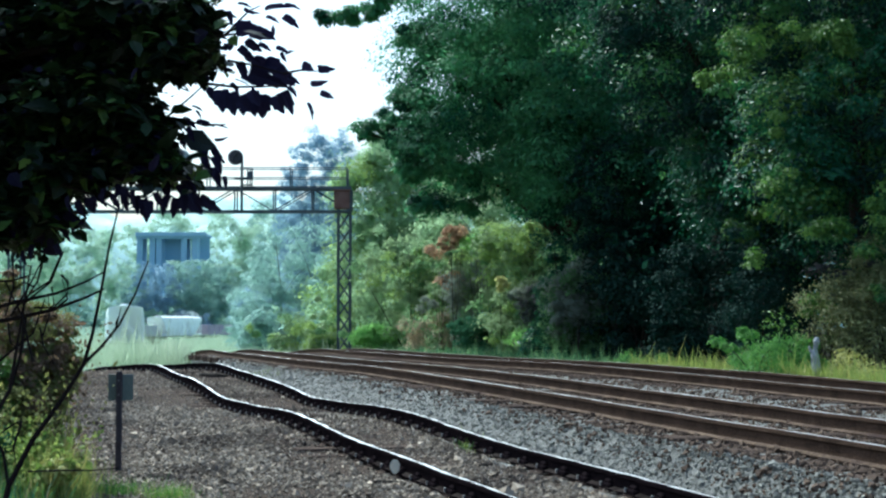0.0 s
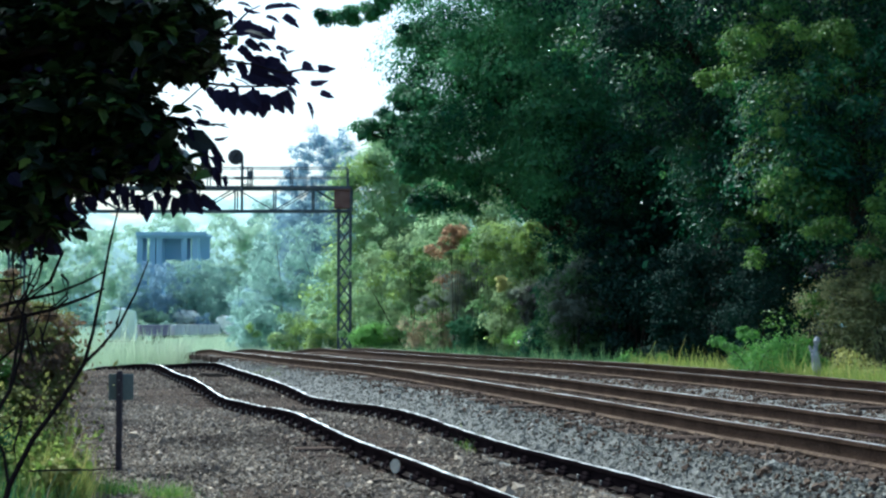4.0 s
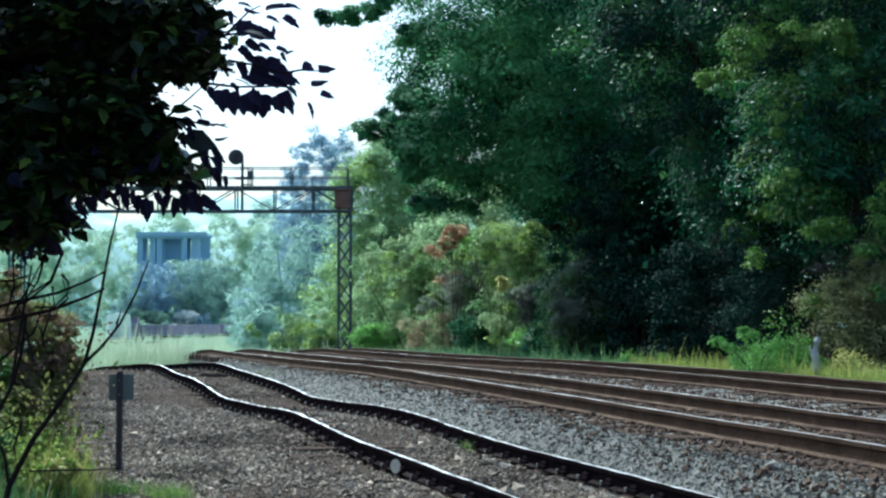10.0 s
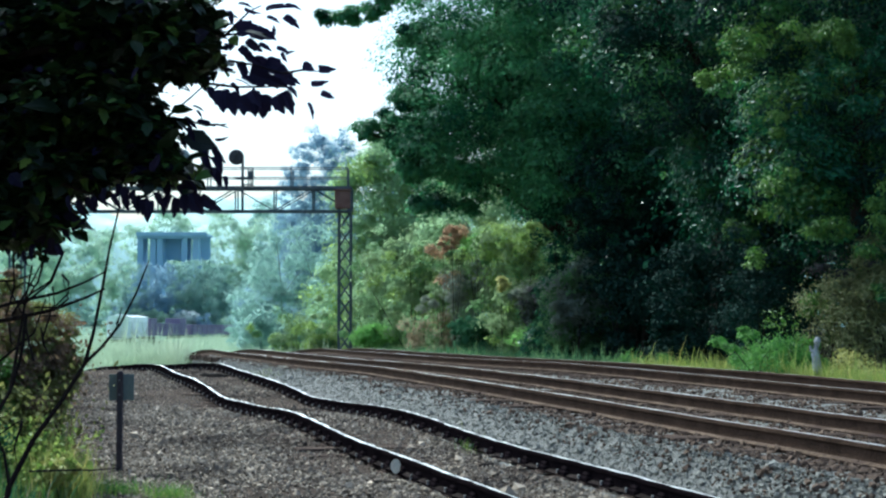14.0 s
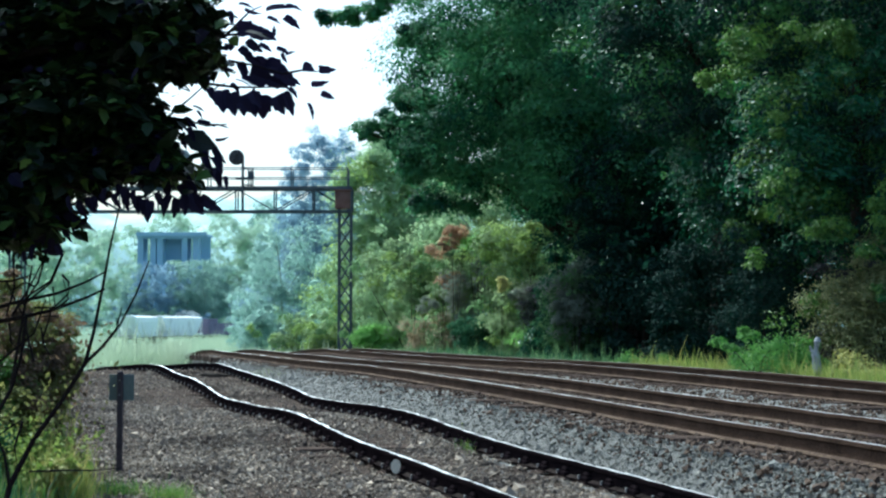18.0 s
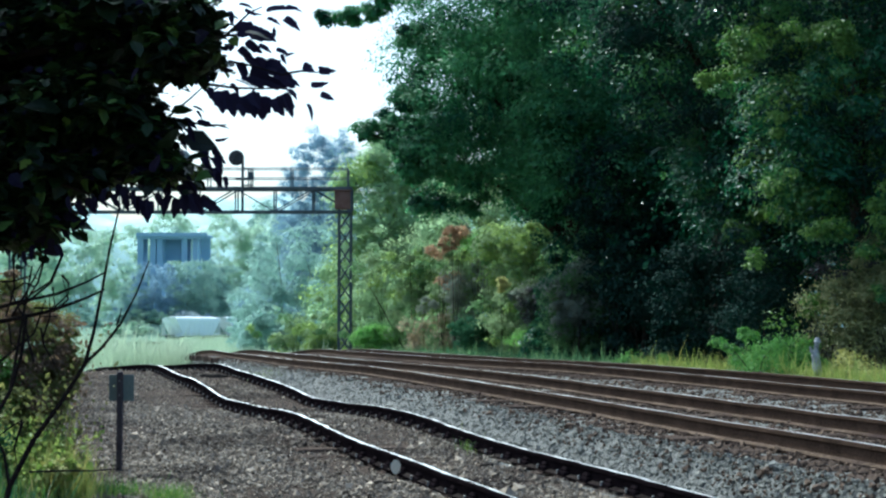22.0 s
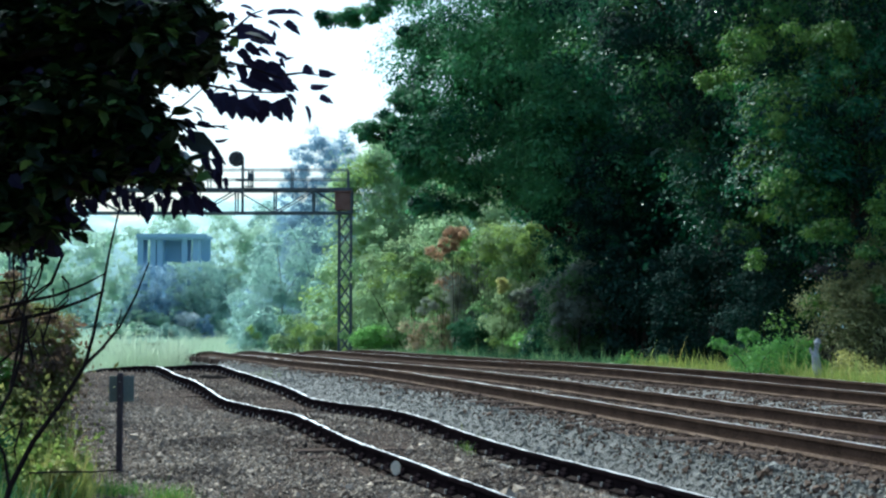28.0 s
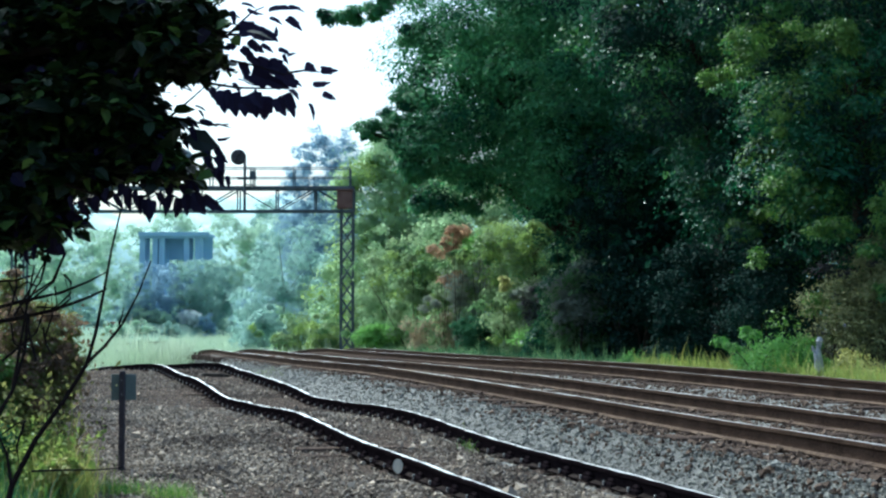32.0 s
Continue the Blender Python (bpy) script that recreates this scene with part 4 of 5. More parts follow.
# ---- signal bridge over the tracks ----
def signal_bridge():
    Y = 69.0
    g = float(ground_z(-5.0, Y))
    t = thing("signal_bridge", (-5.0, Y, g), "dark iron railway signal bridge with lattice masts", "signal bridge")
    zb, zt = 6.70 - g, 7.85 - g          # chords
    left, right = -17.2, 0.35
    # lattice masts
    for mx in (0.0, -16.6):
        for dx in (-0.3, 0.3):
            for dy in (-0.3, 0.3):
                bm = bmesh.new()
                box(bm, (0.1, 0.1, zb + 0.3), (mx + dx, dy, (zb + 0.3) / 2), bevel=0.008)
                part("mast_leg", bm, M["iron"], t)
        for k in range(9):
            z0, z1 = k * zb / 9, (k + 1) * zb / 9
            for dy in (-0.3, 0.3):
                bm = bmesh.new()
                rod(bm, (mx - 0.3, dy, z0), (mx + 0.3, dy, z1), 0.03, 5)
                rod(bm, (mx + 0.3, dy, z0), (mx - 0.3, dy, z1), 0.03, 5)
                part("lattice_bar", bm, M["iron"], t)
        bm = bmesh.new()
        box(bm, (1.1, 1.1, 0.4), (mx, 0, 0.1), bevel=0.03)
        part("footing", bm, M["concrete"], t)
    # chords, posts and diagonals of the span
    for dy in (-0.45, 0.45):
        for z in (zb, zt):
            bm = bmesh.new()
            box(bm, (right - left, 0.1, 0.11), ((left + right) / 2, dy, z), bevel=0.01)
            part("chord", bm, M["iron"], t)
        n = 9
        for k in range(n + 1):
            x = left + (right - left) * k / n
            bm = bmesh.new()
            box(bm, (0.07, 0.07, zt - zb), (x, dy, (zb + zt) / 2))
            part("truss_post", bm, M["iron"], t)
            if k < n:
                x2 = left + (right - left) * (k + 1) / n
                bm = bmesh.new()
                if k % 2:
                    rod(bm, (x, dy, zb), (x2, dy, zt), 0.035, 5)
                else:
                    rod(bm, (x, dy, zt), (x2, dy, zb), 0.035, 5)
                part("diagonal", bm, M["iron"], t)
    bm = bmesh.new()
    box(bm, (right - left, 0.8, 0.05), ((left + right) / 2, 0, zt + 0.09))
    part("walkway", bm, M["iron"], t)
    # handrail
    for dy in (-0.45, 0.45):
        for z in (zt + 0.55, zt + 1.05):
            bm = bmesh.new()
            rod(bm, (left, dy, z), (right - 0.2, dy, z), 0.025, 6)
            part("handrail", bm, M["iron"], t)
        for x in (0.15, -2.7, -4.85, -6.9, -9.0, -11.2, -13.4, -15.6):
            bm = bmesh.new()
            rod(bm, (x, dy, zt), (x, dy, zt + 1.06), 0.035, 6)
            part("rail_post", bm, M["iron"], t)
    # equipment case over the mast
    bm = bmesh.new()
    box(bm, (0.8, 0.8, 0.9), (-0.1, -0.1, (zb + zt) / 2), bevel=0.03)
    box(bm, (0.9, 0.9, 0.06), (-0.1, -0.1, (zb + zt) / 2 + 0.5), bevel=0.01)
    part("equipment_case", bm, M["iron_rust"], t, "rust red equipment case")
    # signals
    for x, m, name in ((-5.45, "signal_black", "dark round signal disc"), (-8.15, "signal_grey", "grey round signal disc")):
        bm = bmesh.new()
        rod(bm, (x + 0.32, -0.55, zb), (x + 0.32, -0.55, zt + 1.45), 0.07, 8)
        part("signal_mast", bm, M["iron"], t)
        bm = bmesh.new()
        rod(bm, (x, -0.62, zt + 1.55), (x, -0.56, zt + 1.55), 0.39, 24)
        disc = part("signal_disc", bm, M[m], t, name)
        bm = bmesh.new()
        for lx, lz in ((0, 0.18), (-0.16, -0.1), (0.16, -0.1)):
            rod(bm, (x + lx, -0.8, zt + 1.55 + lz), (x + lx, -0.62, zt + 1.55 + lz), 0.09, 10)
        part("signal_hood", bm, M["signal_black"], disc)
        bm = bmesh.new()
        rod(bm, (x, -0.5, zt + 1.55), (x + 0.32, -0.5, zt + 1.5), 0.06, 6)
        rod(bm, (x, -0.5, zt + 1.4), (x + 0.32, -0.5, zt + 1.4), 0.05, 6)
        part("bracket", bm, M["iron"], t)
        bm = bmesh.new()
        box(bm, (0.9, 0.5, 0.05), (x + 0.45, -0.7, zt + 0.45))
        box(bm, (0.3, 0.25, 0.35), (x + 0.75, -0.7, zt + 0.66), bevel=0.02)
        part("service_platform", bm, M["iron"], t)
        bm = bmesh.new()
        rod(bm, (x + 0.86, -0.7, zt + 0.1), (x + 0.86, -0.7, zt + 1.05), 0.035, 6)
        rod(bm, (x + 0.32, -0.7, zt + 0.15), (x + 0.86, -0.7, zt + 0.15), 0.035, 6)
        rod(bm, (x + 0.32, -0.7, zt + 1.0), (x + 0.86, -0.7, zt + 1.0), 0.025, 6)
        part("guard_frame", bm, M["iron"], t)
    return t


signal_bridge()


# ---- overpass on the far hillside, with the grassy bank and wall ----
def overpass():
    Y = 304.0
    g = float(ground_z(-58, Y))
    t = thing("overpass", (-60.0, Y, g), "distant road overpass on piers, tinted blue for haze", "bridge")
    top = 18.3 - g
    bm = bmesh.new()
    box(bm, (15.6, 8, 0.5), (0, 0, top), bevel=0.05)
    part("deck", bm, M["bridge_haze"], t)
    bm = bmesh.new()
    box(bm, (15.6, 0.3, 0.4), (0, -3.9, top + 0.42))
    part("parapet", bm, M["bridge_haze"], t)
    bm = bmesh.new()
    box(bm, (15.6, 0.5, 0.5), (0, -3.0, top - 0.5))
    part("girder", bm, M["bridge_haze"], t)
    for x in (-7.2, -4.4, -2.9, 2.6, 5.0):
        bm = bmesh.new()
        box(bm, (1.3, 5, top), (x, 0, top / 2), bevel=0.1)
        part("pier", bm, M["bridge_haze"], t)
    # panels added to fill the dark blue openings below the deck
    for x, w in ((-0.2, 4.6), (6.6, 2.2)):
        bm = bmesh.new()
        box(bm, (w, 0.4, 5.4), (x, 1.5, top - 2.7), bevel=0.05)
        part("opening_panel", bm, M["bridge_haze"], t)


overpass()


def bank():
    xs, us = np.linspace(-84, -46, 40), np.linspace(0, 1, 12)
    V, F = [], []
    for u in us:
        for x in xs:
            fade = min(1, max(0, (-47 - x) / 6)) * min(1, max(0, (x + 84) / 5))
            V.append((x, 262 + 22 * u, -5.3 + 4.6 * fade * u * u * (3 - 2 * u) + 0.4 * noise.noise(Vector((x * 0.5, u * 6, 0)))))
    m = len(xs)
    for j in range(len(us) - 1):
        for i in range(m - 1):
            F += [j * m + i, j * m + i + 1, (j + 1) * m + i + 1, (j + 1) * m + i]
    me = mesh_of("embankment", V, F, 4, [M["bank"]], smooth=True)
    tagged(new("embankment", me), "grassy embankment beside the far curve", "embankment", kind="structure")


bank()
for (x, y, z, rx, rz, m) in ((-63, 281, 1.0, 1.8, 1.1, "far_lime"), (-60, 282, 0.9, 1.6, 0.9, "far_lime"), (-57, 280, 0.3, 2.0, 1.2, "far_lime"), (-53.5, 281, 0.6, 1.5, 1.0, "pale_bloom"), (-51.5, 280, 0.4, 1.2, 1.0, "pale_bloom"),
                             (-66, 280, 0.2, 2.2, 1.4, "far_tree"), (-70, 279, 0.0, 2.6, 1.8, "far_tree"), (-48.5, 279, -0.8, 1.8, 1.8, "far_blue"), (-75, 280, 0.4, 2.8, 2.2, "far_tree"), (-61, 274, -1.6, 2.4, 1.3, "far_lime"),
                             (-55, 273, -2.0, 2.4, 1.2, "far_tree"), (-66, 273, -2.0, 2.6, 1.4, "far_lime")):
    shrub(x, y, [(x, y, z, rx, 1.3, rz), (x, y, z - rz, rx * 0.9, 1.2, rz)], 26, 90, 0.5, 0.3, [m], None, "pale hazy bush on the far embankment", "bushes on the embankment")


for (x, y, rx, label) in ((4.3, 48.5, 1.5, "low dark brush under the great oak"), (5.6, 46.5, 1.4, "low dark brush beside the verge grass")):
    shrub(x, y, [(x, y, 0.4, rx, 0.7, 0.9), (x - 0.6, y, 0.3, rx * 0.5, 0.6, 0.7), (x + 0.7, y, 0.35, rx * 0.5, 0.6, 0.8)], 60, 170, 0.36, 0.12, ["oak"], None, label)


# ---- small sign, wire and marks beside the siding ----
def sign():
    x, y = -3.17, 13.4
    g = float(ground_z(x, y))
    t = thing("trackside_sign", (x, y, g), "small square sign seen from behind on a dark post", "sign")
    bm = bmesh.new()
    box(bm, (0.055, 0.05, 1.1), (0, 0, 0.44), bevel=0.006)
    part("post", bm, M["post"], t)
    bm = bmesh.new()
    box(bm, (0.245, 0.006, 0.255), (0.008, 0.03, 0.83), bevel=0.002)
    part("panel", bm, M["sign_back"], t, "dull grey-green sheet metal panel")
    for z in (0.76, 0.90):
        bm = bmesh.new()
        rod(bm, (0, -0.034, z), (0, 0.036, z), 0.008, 6)
        part("bolt", bm, M["spike"], t)


sign()


def tree_stump():
    x, y = 6.87, 25.2
    g = float(ground_z(x, y))
    t = thing("tree_stump", (x, y, g), "grey weathered stump in the verge grass", "stump")
    bm = bmesh.new()
    tube(bm, [(0, 0, -0.05), (0.02, 0, 0.3), (-0.02, 0.01, 0.6), (0.02, 0, 0.85), (0.03, 0, 0.93)], [0.12, 0.085, 0.075, 0.065, 0.035], 9)
    part("trunk", bm, M["stump"], t)
    bm = bmesh.new()
    tube(bm, [(0, 0, 0.55), (-0.09, 0, 0.68), (-0.12, 0, 0.76)], [0.04, 0.03, 0.02], 6)
    part("stub", bm, M["stump"], t)


tree_stump()


def rail_mark():
    y = 13.75
    x, _, a, z = (float(v) for v in siding_rows(np.array(y)))
    bm = bmesh.new()
    bmesh.ops.create_cone(bm, cap_ends=True, segments=20, radius1=0.05, radius2=0.047, depth=0.016, matrix=Matrix.Rotation(radians(90), 4, "Y"))
    for v in bm.verts:
        v.co.z *= 1.45
        v.co.y += 0.006 * noise.noise(v.co * 30)
    me = bpy.data.meshes.new("rail_marker")
    bm.to_mesh(me)
    bm.free()
    me.materials.append(M["chalk"])
    ob = new("rail_marker", me)
    ob.matrix_world = pose(x - (GAUGE + 0.105) * math.cos(a), y + (GAUGE + 0.105) * math.sin(a), z - 0.075, 0, 0, -math.degrees(a) + 55)
    tagged(ob, "chalky white tag fixed to the rail's web", "rail marker")


rail_mark()


def timber_scrap(x, y, long, wide, turn, label):
    """A splintered piece of old sleeper half sunk in the stone."""
    bm = bmesh.new()
    n = 7
    rings = []
    for i in range(n):
        f = i / (n - 1) - 0.5
        w = wide * (1 - 0.7 * abs(2 * f) ** 4) * (1 + 0.3 * noise.noise(Vector((x + i, y, 0))))
        lift = 0.25 * wide * noise.noise(Vector((x, y + i * 0.7, 3)))
        rings.append([bm.verts.new((f * long, a * w / 2, b * w * 0.55 + lift)) for a, b in ((-1, -0.6), (1, -0.6), (0.9, 0.5), (0.1, 0.8), (-0.8, 0.45))])
    for a, b in zip(rings, rings[1:]):
        for k in range(5):
            bm.faces.new((a[k], b[k], b[(k + 1) % 5], a[(k + 1) % 5]))
    bm.faces.new(rings[0]), bm.faces.new(rings[-1][::-1])
    bmesh.ops.recalc_face_normals(bm, faces=bm.faces)
    me = bpy.data.meshes.new("timber_scrap")
    bm.to_mesh(me)
    bm.free()
    me.materials.append(M["bark"])
    ob = new("timber_scrap", me)
    ob.matrix_world = pose(x, y, float(ground_z(x, y)) + 0.3 * wide, 0, 0, turn)
    tagged(ob, label, "timber scrap", "scraps on the track bed")


timber_scrap(0.45, 14.25, 0.16, 0.08, 20, "dark chunk of rotten wood between the siding rails")
timber_scrap(0.3, 14.6, 0.22, 0.04, -15, "thin dark splinter beside a rotten chunk")
timber_scrap(2.05, 12.4, 0.17, 0.03, 12, "dark stick lying on the grey ballast")
timber_scrap(-0.55, 12.9, 0.26, 0.05, -6, "half-buried dark board beside the siding")
timber_scrap(-0.3, 13.3, 0.18, 0.035, 8, "dark splintered board end beside the rail")
timber_scrap(-5.2, 31.0, 0.7, 0.14, -12, "exposed end of an old sleeper between the rails")


# ---- grass and weeds ----
def grass(name, label, pts, size, mats, probs=None):
    n = len(pts)
    ids = RNG.choice(len(mats), n, p=probs) if len(mats) > 1 else None
    me = scatter(name, pts, BLADE, BLADE_T, size, 0.3, 0, [M[m] for m in mats], ids, upright=True)
    tagged(new(name, me), label, "grass", kind="stuff")


def strip(n, u0, u1, y0, y1):
    y = RNG.uniform(y0, y1, n)
    u = RNG.uniform(u0, u1, n)
    x = 7.45 - 0.303 * y + u / 0.957
    return np.stack([x, y, ground_z(x, y)], 1)


grass("verge_grass", "tall yellow-green grass along the far track", strip(30000, 6.5, 8.6, 17, 32.5), 0.34, ["grass", "grass_gold"], [0.75, 0.25])
grass("verge_grass", "dull green grass under the verge bushes", strip(32000, 6.5, 8.6, 32.5, 78), 0.36, ["shrub_dark", "shrub_green"], [0.5, 0.5])


# Grass added where heat shimmer blurs the ground and rails.
grass("far_grass", "pale grass added for the haze beyond the siding's crest", np.concatenate([strip(18000, -11, -3.2, 43, 72), strip(8000, -16, -6, 56, 84)]), 0.5, ["far_grass"])


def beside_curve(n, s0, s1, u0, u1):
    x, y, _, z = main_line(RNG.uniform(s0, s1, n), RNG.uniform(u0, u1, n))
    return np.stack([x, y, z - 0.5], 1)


# Weeds added to cover wheels and rails that heat shimmer hides.
grass("far_grass", "tall pale weeds added for the shimmer along the far straight", beside_curve(17000, 112, 250, -6.0, -2.4), 1.3, ["far_grass"])
grass("far_grass", "pale weeds added for the shimmer along the far curve", beside_curve(20000, 175, 330, 6.6, 17), 1.15, ["far_grass"])
grass("far_grass", "pale weeds added for the haze on the shoulder beyond the crest", np.concatenate([beside_curve(7000, 55, 74, -4.2, -1.15), beside_curve(11000, 64, 112, -4.5, -1.6), beside_curve(14000, 78, 150, 6.2, 16)]), 0.75, ["far_grass"])


def tuft(n, x, y, rx, ry):
    p = np.stack([RNG.normal(x, rx, n), RNG.normal(y, ry, n)], 1)
    return np.concatenate([p, ground_z(p[:, 0], p[:, 1])[:, None]], 1)


grass("grass_tuft", "sunlit yellow grass tuft beside the gravel", tuft(2600, -3.14, 11.1, 0.1, 0.2), 0.26, ["grass_gold", "grass"], [0.65, 0.35])
grass("grass_tuft", "rank green grass under the bush", tuft(3600, -3.65, 10.6, 0.3, 0.5), 0.24, ["grass", "shrub_dark", "vine", "weed_brown"], [0.08, 0.5, 0.36, 0.06])
grass("grass_tuft", "short green grass on the gravel", np.concatenate([tuft(600, -2.8, 11.75, 0.16, 0.1), tuft(500, -2.3, 11.55, 0.1, 0.07), tuft(700, -3.2, 11.8, 0.15, 0.15)]), 0.11, ["grass", "shrub_fresh"], [0.4, 0.6])
grass("weeds", "small green weeds growing beside the siding rail", tuft(150, 0.28, 16.15, 0.06, 0.4), 0.11, ["shrub_fresh", "grass"], [0.6, 0.4])
grass("weeds", "small green weeds growing between the ties", np.concatenate([tuft(80, -4.3, 31.5, 0.2, 0.5), tuft(60, -3.9, 30, 0.2, 0.5)]), 0.12, ["grass"])


# ---- bush beside the siding ----
RNG = np.random.default_rng(21)
BUSHES = [
    (-3.52, 12.6, 0.17, 0.2, ["bush_brown", "bush_gold"], [0.4, 0.6], 1.22, "slender russet bush at the gravel's edge"),
    (-3.05, 10.85, 0.09, 0.07, ["grass_gold", "grass"], [0.5, 0.5], 0.36, "yellowing weed among the yellow grass"),
    (-3.68, 12.9, 0.13, 0.12, ["vine", "shrub_green"], [0.7, 0.3], 0.2, "small dark green mound of weeds in the grass"),
    (-3.9, 11.2, 0.35, 0.25, ["shrub_dark", "vine"], [0.5, 0.5], 0.62, "dark green bush in the middle of the thicket"),
    (-4.5, 12.3, 0.75, 0.55, ["bush_brown", "bush_gold"], [0.35, 0.65], 1.35, "russet bush with dry seed heads beside the siding"),
    (-3.62, 12.4, 0.3, 0.3, ["bush_brown", "bush_gold"], [0.35, 0.65], 1.0, "russet and olive bush beside the siding"),
    (-3.8, 11.9, 0.36, 0.45, ["bush_gold", "vine", "bush_brown"], [0.5, 0.4, 0.1], 0.8, "olive bush beside the siding"),
    (-4.7, 11.7, 0.6, 0.6, ["bush_gold", "vine"], [0.6, 0.4], 0.7, "yellow-green bush beside the siding"),
    (-3.95, 12.6, 0.5, 0.3, ["bush_brown", "bush_gold"], [0.5, 0.5], 1.55, "tall russet bush with dry seed heads"),
]
for (x, y, rx, rz, mats, probs, z, label) in BUSHES:
    lobes = [(x, y, z, rx, rx, rz)]
    if x < -3.7:
        lobes.append((x - 0.15, y, z * 0.55, rx * 0.75, rx * 0.8, z * 0.4))
    for k in range(5):
        lobes.append((x + RNG.normal(0, rx * 0.7) * (0.4 if x > -4.0 else 1.0), y + RNG.normal(0, rx * 0.6), z + RNG.normal(0.1, rz * 0.5), 0.1, 0.1, min(0.22, rz * 0.6)))
    shrub(x, y, lobes, 90 if rx > 0.25 else 40, 200, 0.12, 0.034, mats, probs, label, "bushes beside the siding")


def weed_stems(name, label, x, y, rx, ry, n, h, m):
    p = tuft(n, x, y, rx, ry)
    p = np.repeat(p, 14, axis=0)
    k = np.tile(np.linspace(0.15, 1, 14), n)
    lean = np.repeat(RNG.normal(0, 0.16, (n, 2)), 14, axis=0)
    hh = np.repeat(h * np.exp(RNG.normal(0, 0.2, n)), 14)
    p[:, 0] += lean[:, 0] * k * hh + RNG.normal(0, 0.012, len(p))
    p[:, 1] += lean[:, 1] * k * hh
    p[:, 2] += k * hh
    me = scatter(name, p, LEAF, LEAF_T, 0.05, 0.3, 0.2, [M[m]])
    tagged(new(name, me), label, "weeds", kind="stuff")


grass("weeds", "yellowing grass stalks through the thicket", tuft(800, -4.25, 11.4, 0.25, 0.3), 0.45, ["bush_gold", "grass", "bush_brown"], [0.4, 0.3, 0.3])
grass("weeds", "bright yellow grass at the foot of the thicket", tuft(2200, -3.72, 12.6, 0.17, 0.2), 0.3, ["grass_gold", "bush_gold"], [0.6, 0.4])
weed_stems("weeds", "tall olive weeds at the edge of the gravel", -3.75, 11.7, 0.28, 0.4, 130, 0.85, "bush_gold")
weed_stems("weeds", "yellow-green weeds at the edge of the gravel", -3.5, 11.4, 0.2, 0.4, 170, 0.5, "grass")
weed_stems("weeds", "dry russet weed stalks beside the siding", -4.0, 12.2, 0.33, 0.4, 80, 1.4, "bush_brown")


# ---- overhanging tree close to the camera ----
RNG = np.random.default_rng(34)
def near_at(px, py, d):
    """A place d metres ahead from offsets in the picture's scale."""
    return Vector(((px - 784) / FOCAL * d, d, 1.7 + (550 - py) / FOCAL * d))


MAPLE_R = [(0, 1.0), (14, 0.84), (30, 0.66), (45, 0.74), (64, 0.58), (90, 0.58), (118, 0.58), (145, 0.44), (170, 0.34)]


def maple_template():
    outline = [(r * math.cos(radians(a)), r * math.sin(radians(a))) for a, r in MAPLE_R]
    outline += [(r * math.cos(radians(a)), -r * math.sin(radians(a))) for a, r in reversed(MAPLE_R[1:])]
    pts = [(0.42, 0, 0)] + [(0.42 + 0.58 * x, 0.54 * y, -0.10 * (x * x) + 0.12 * abs(y)) for x, y in outline]
    n = len(outline)
    tris = [(0, 1 + k, 1 + (k + 1) % n) for k in range(n)]
    return pts, tris


MAPLE, MAPLE_T = maple_template()


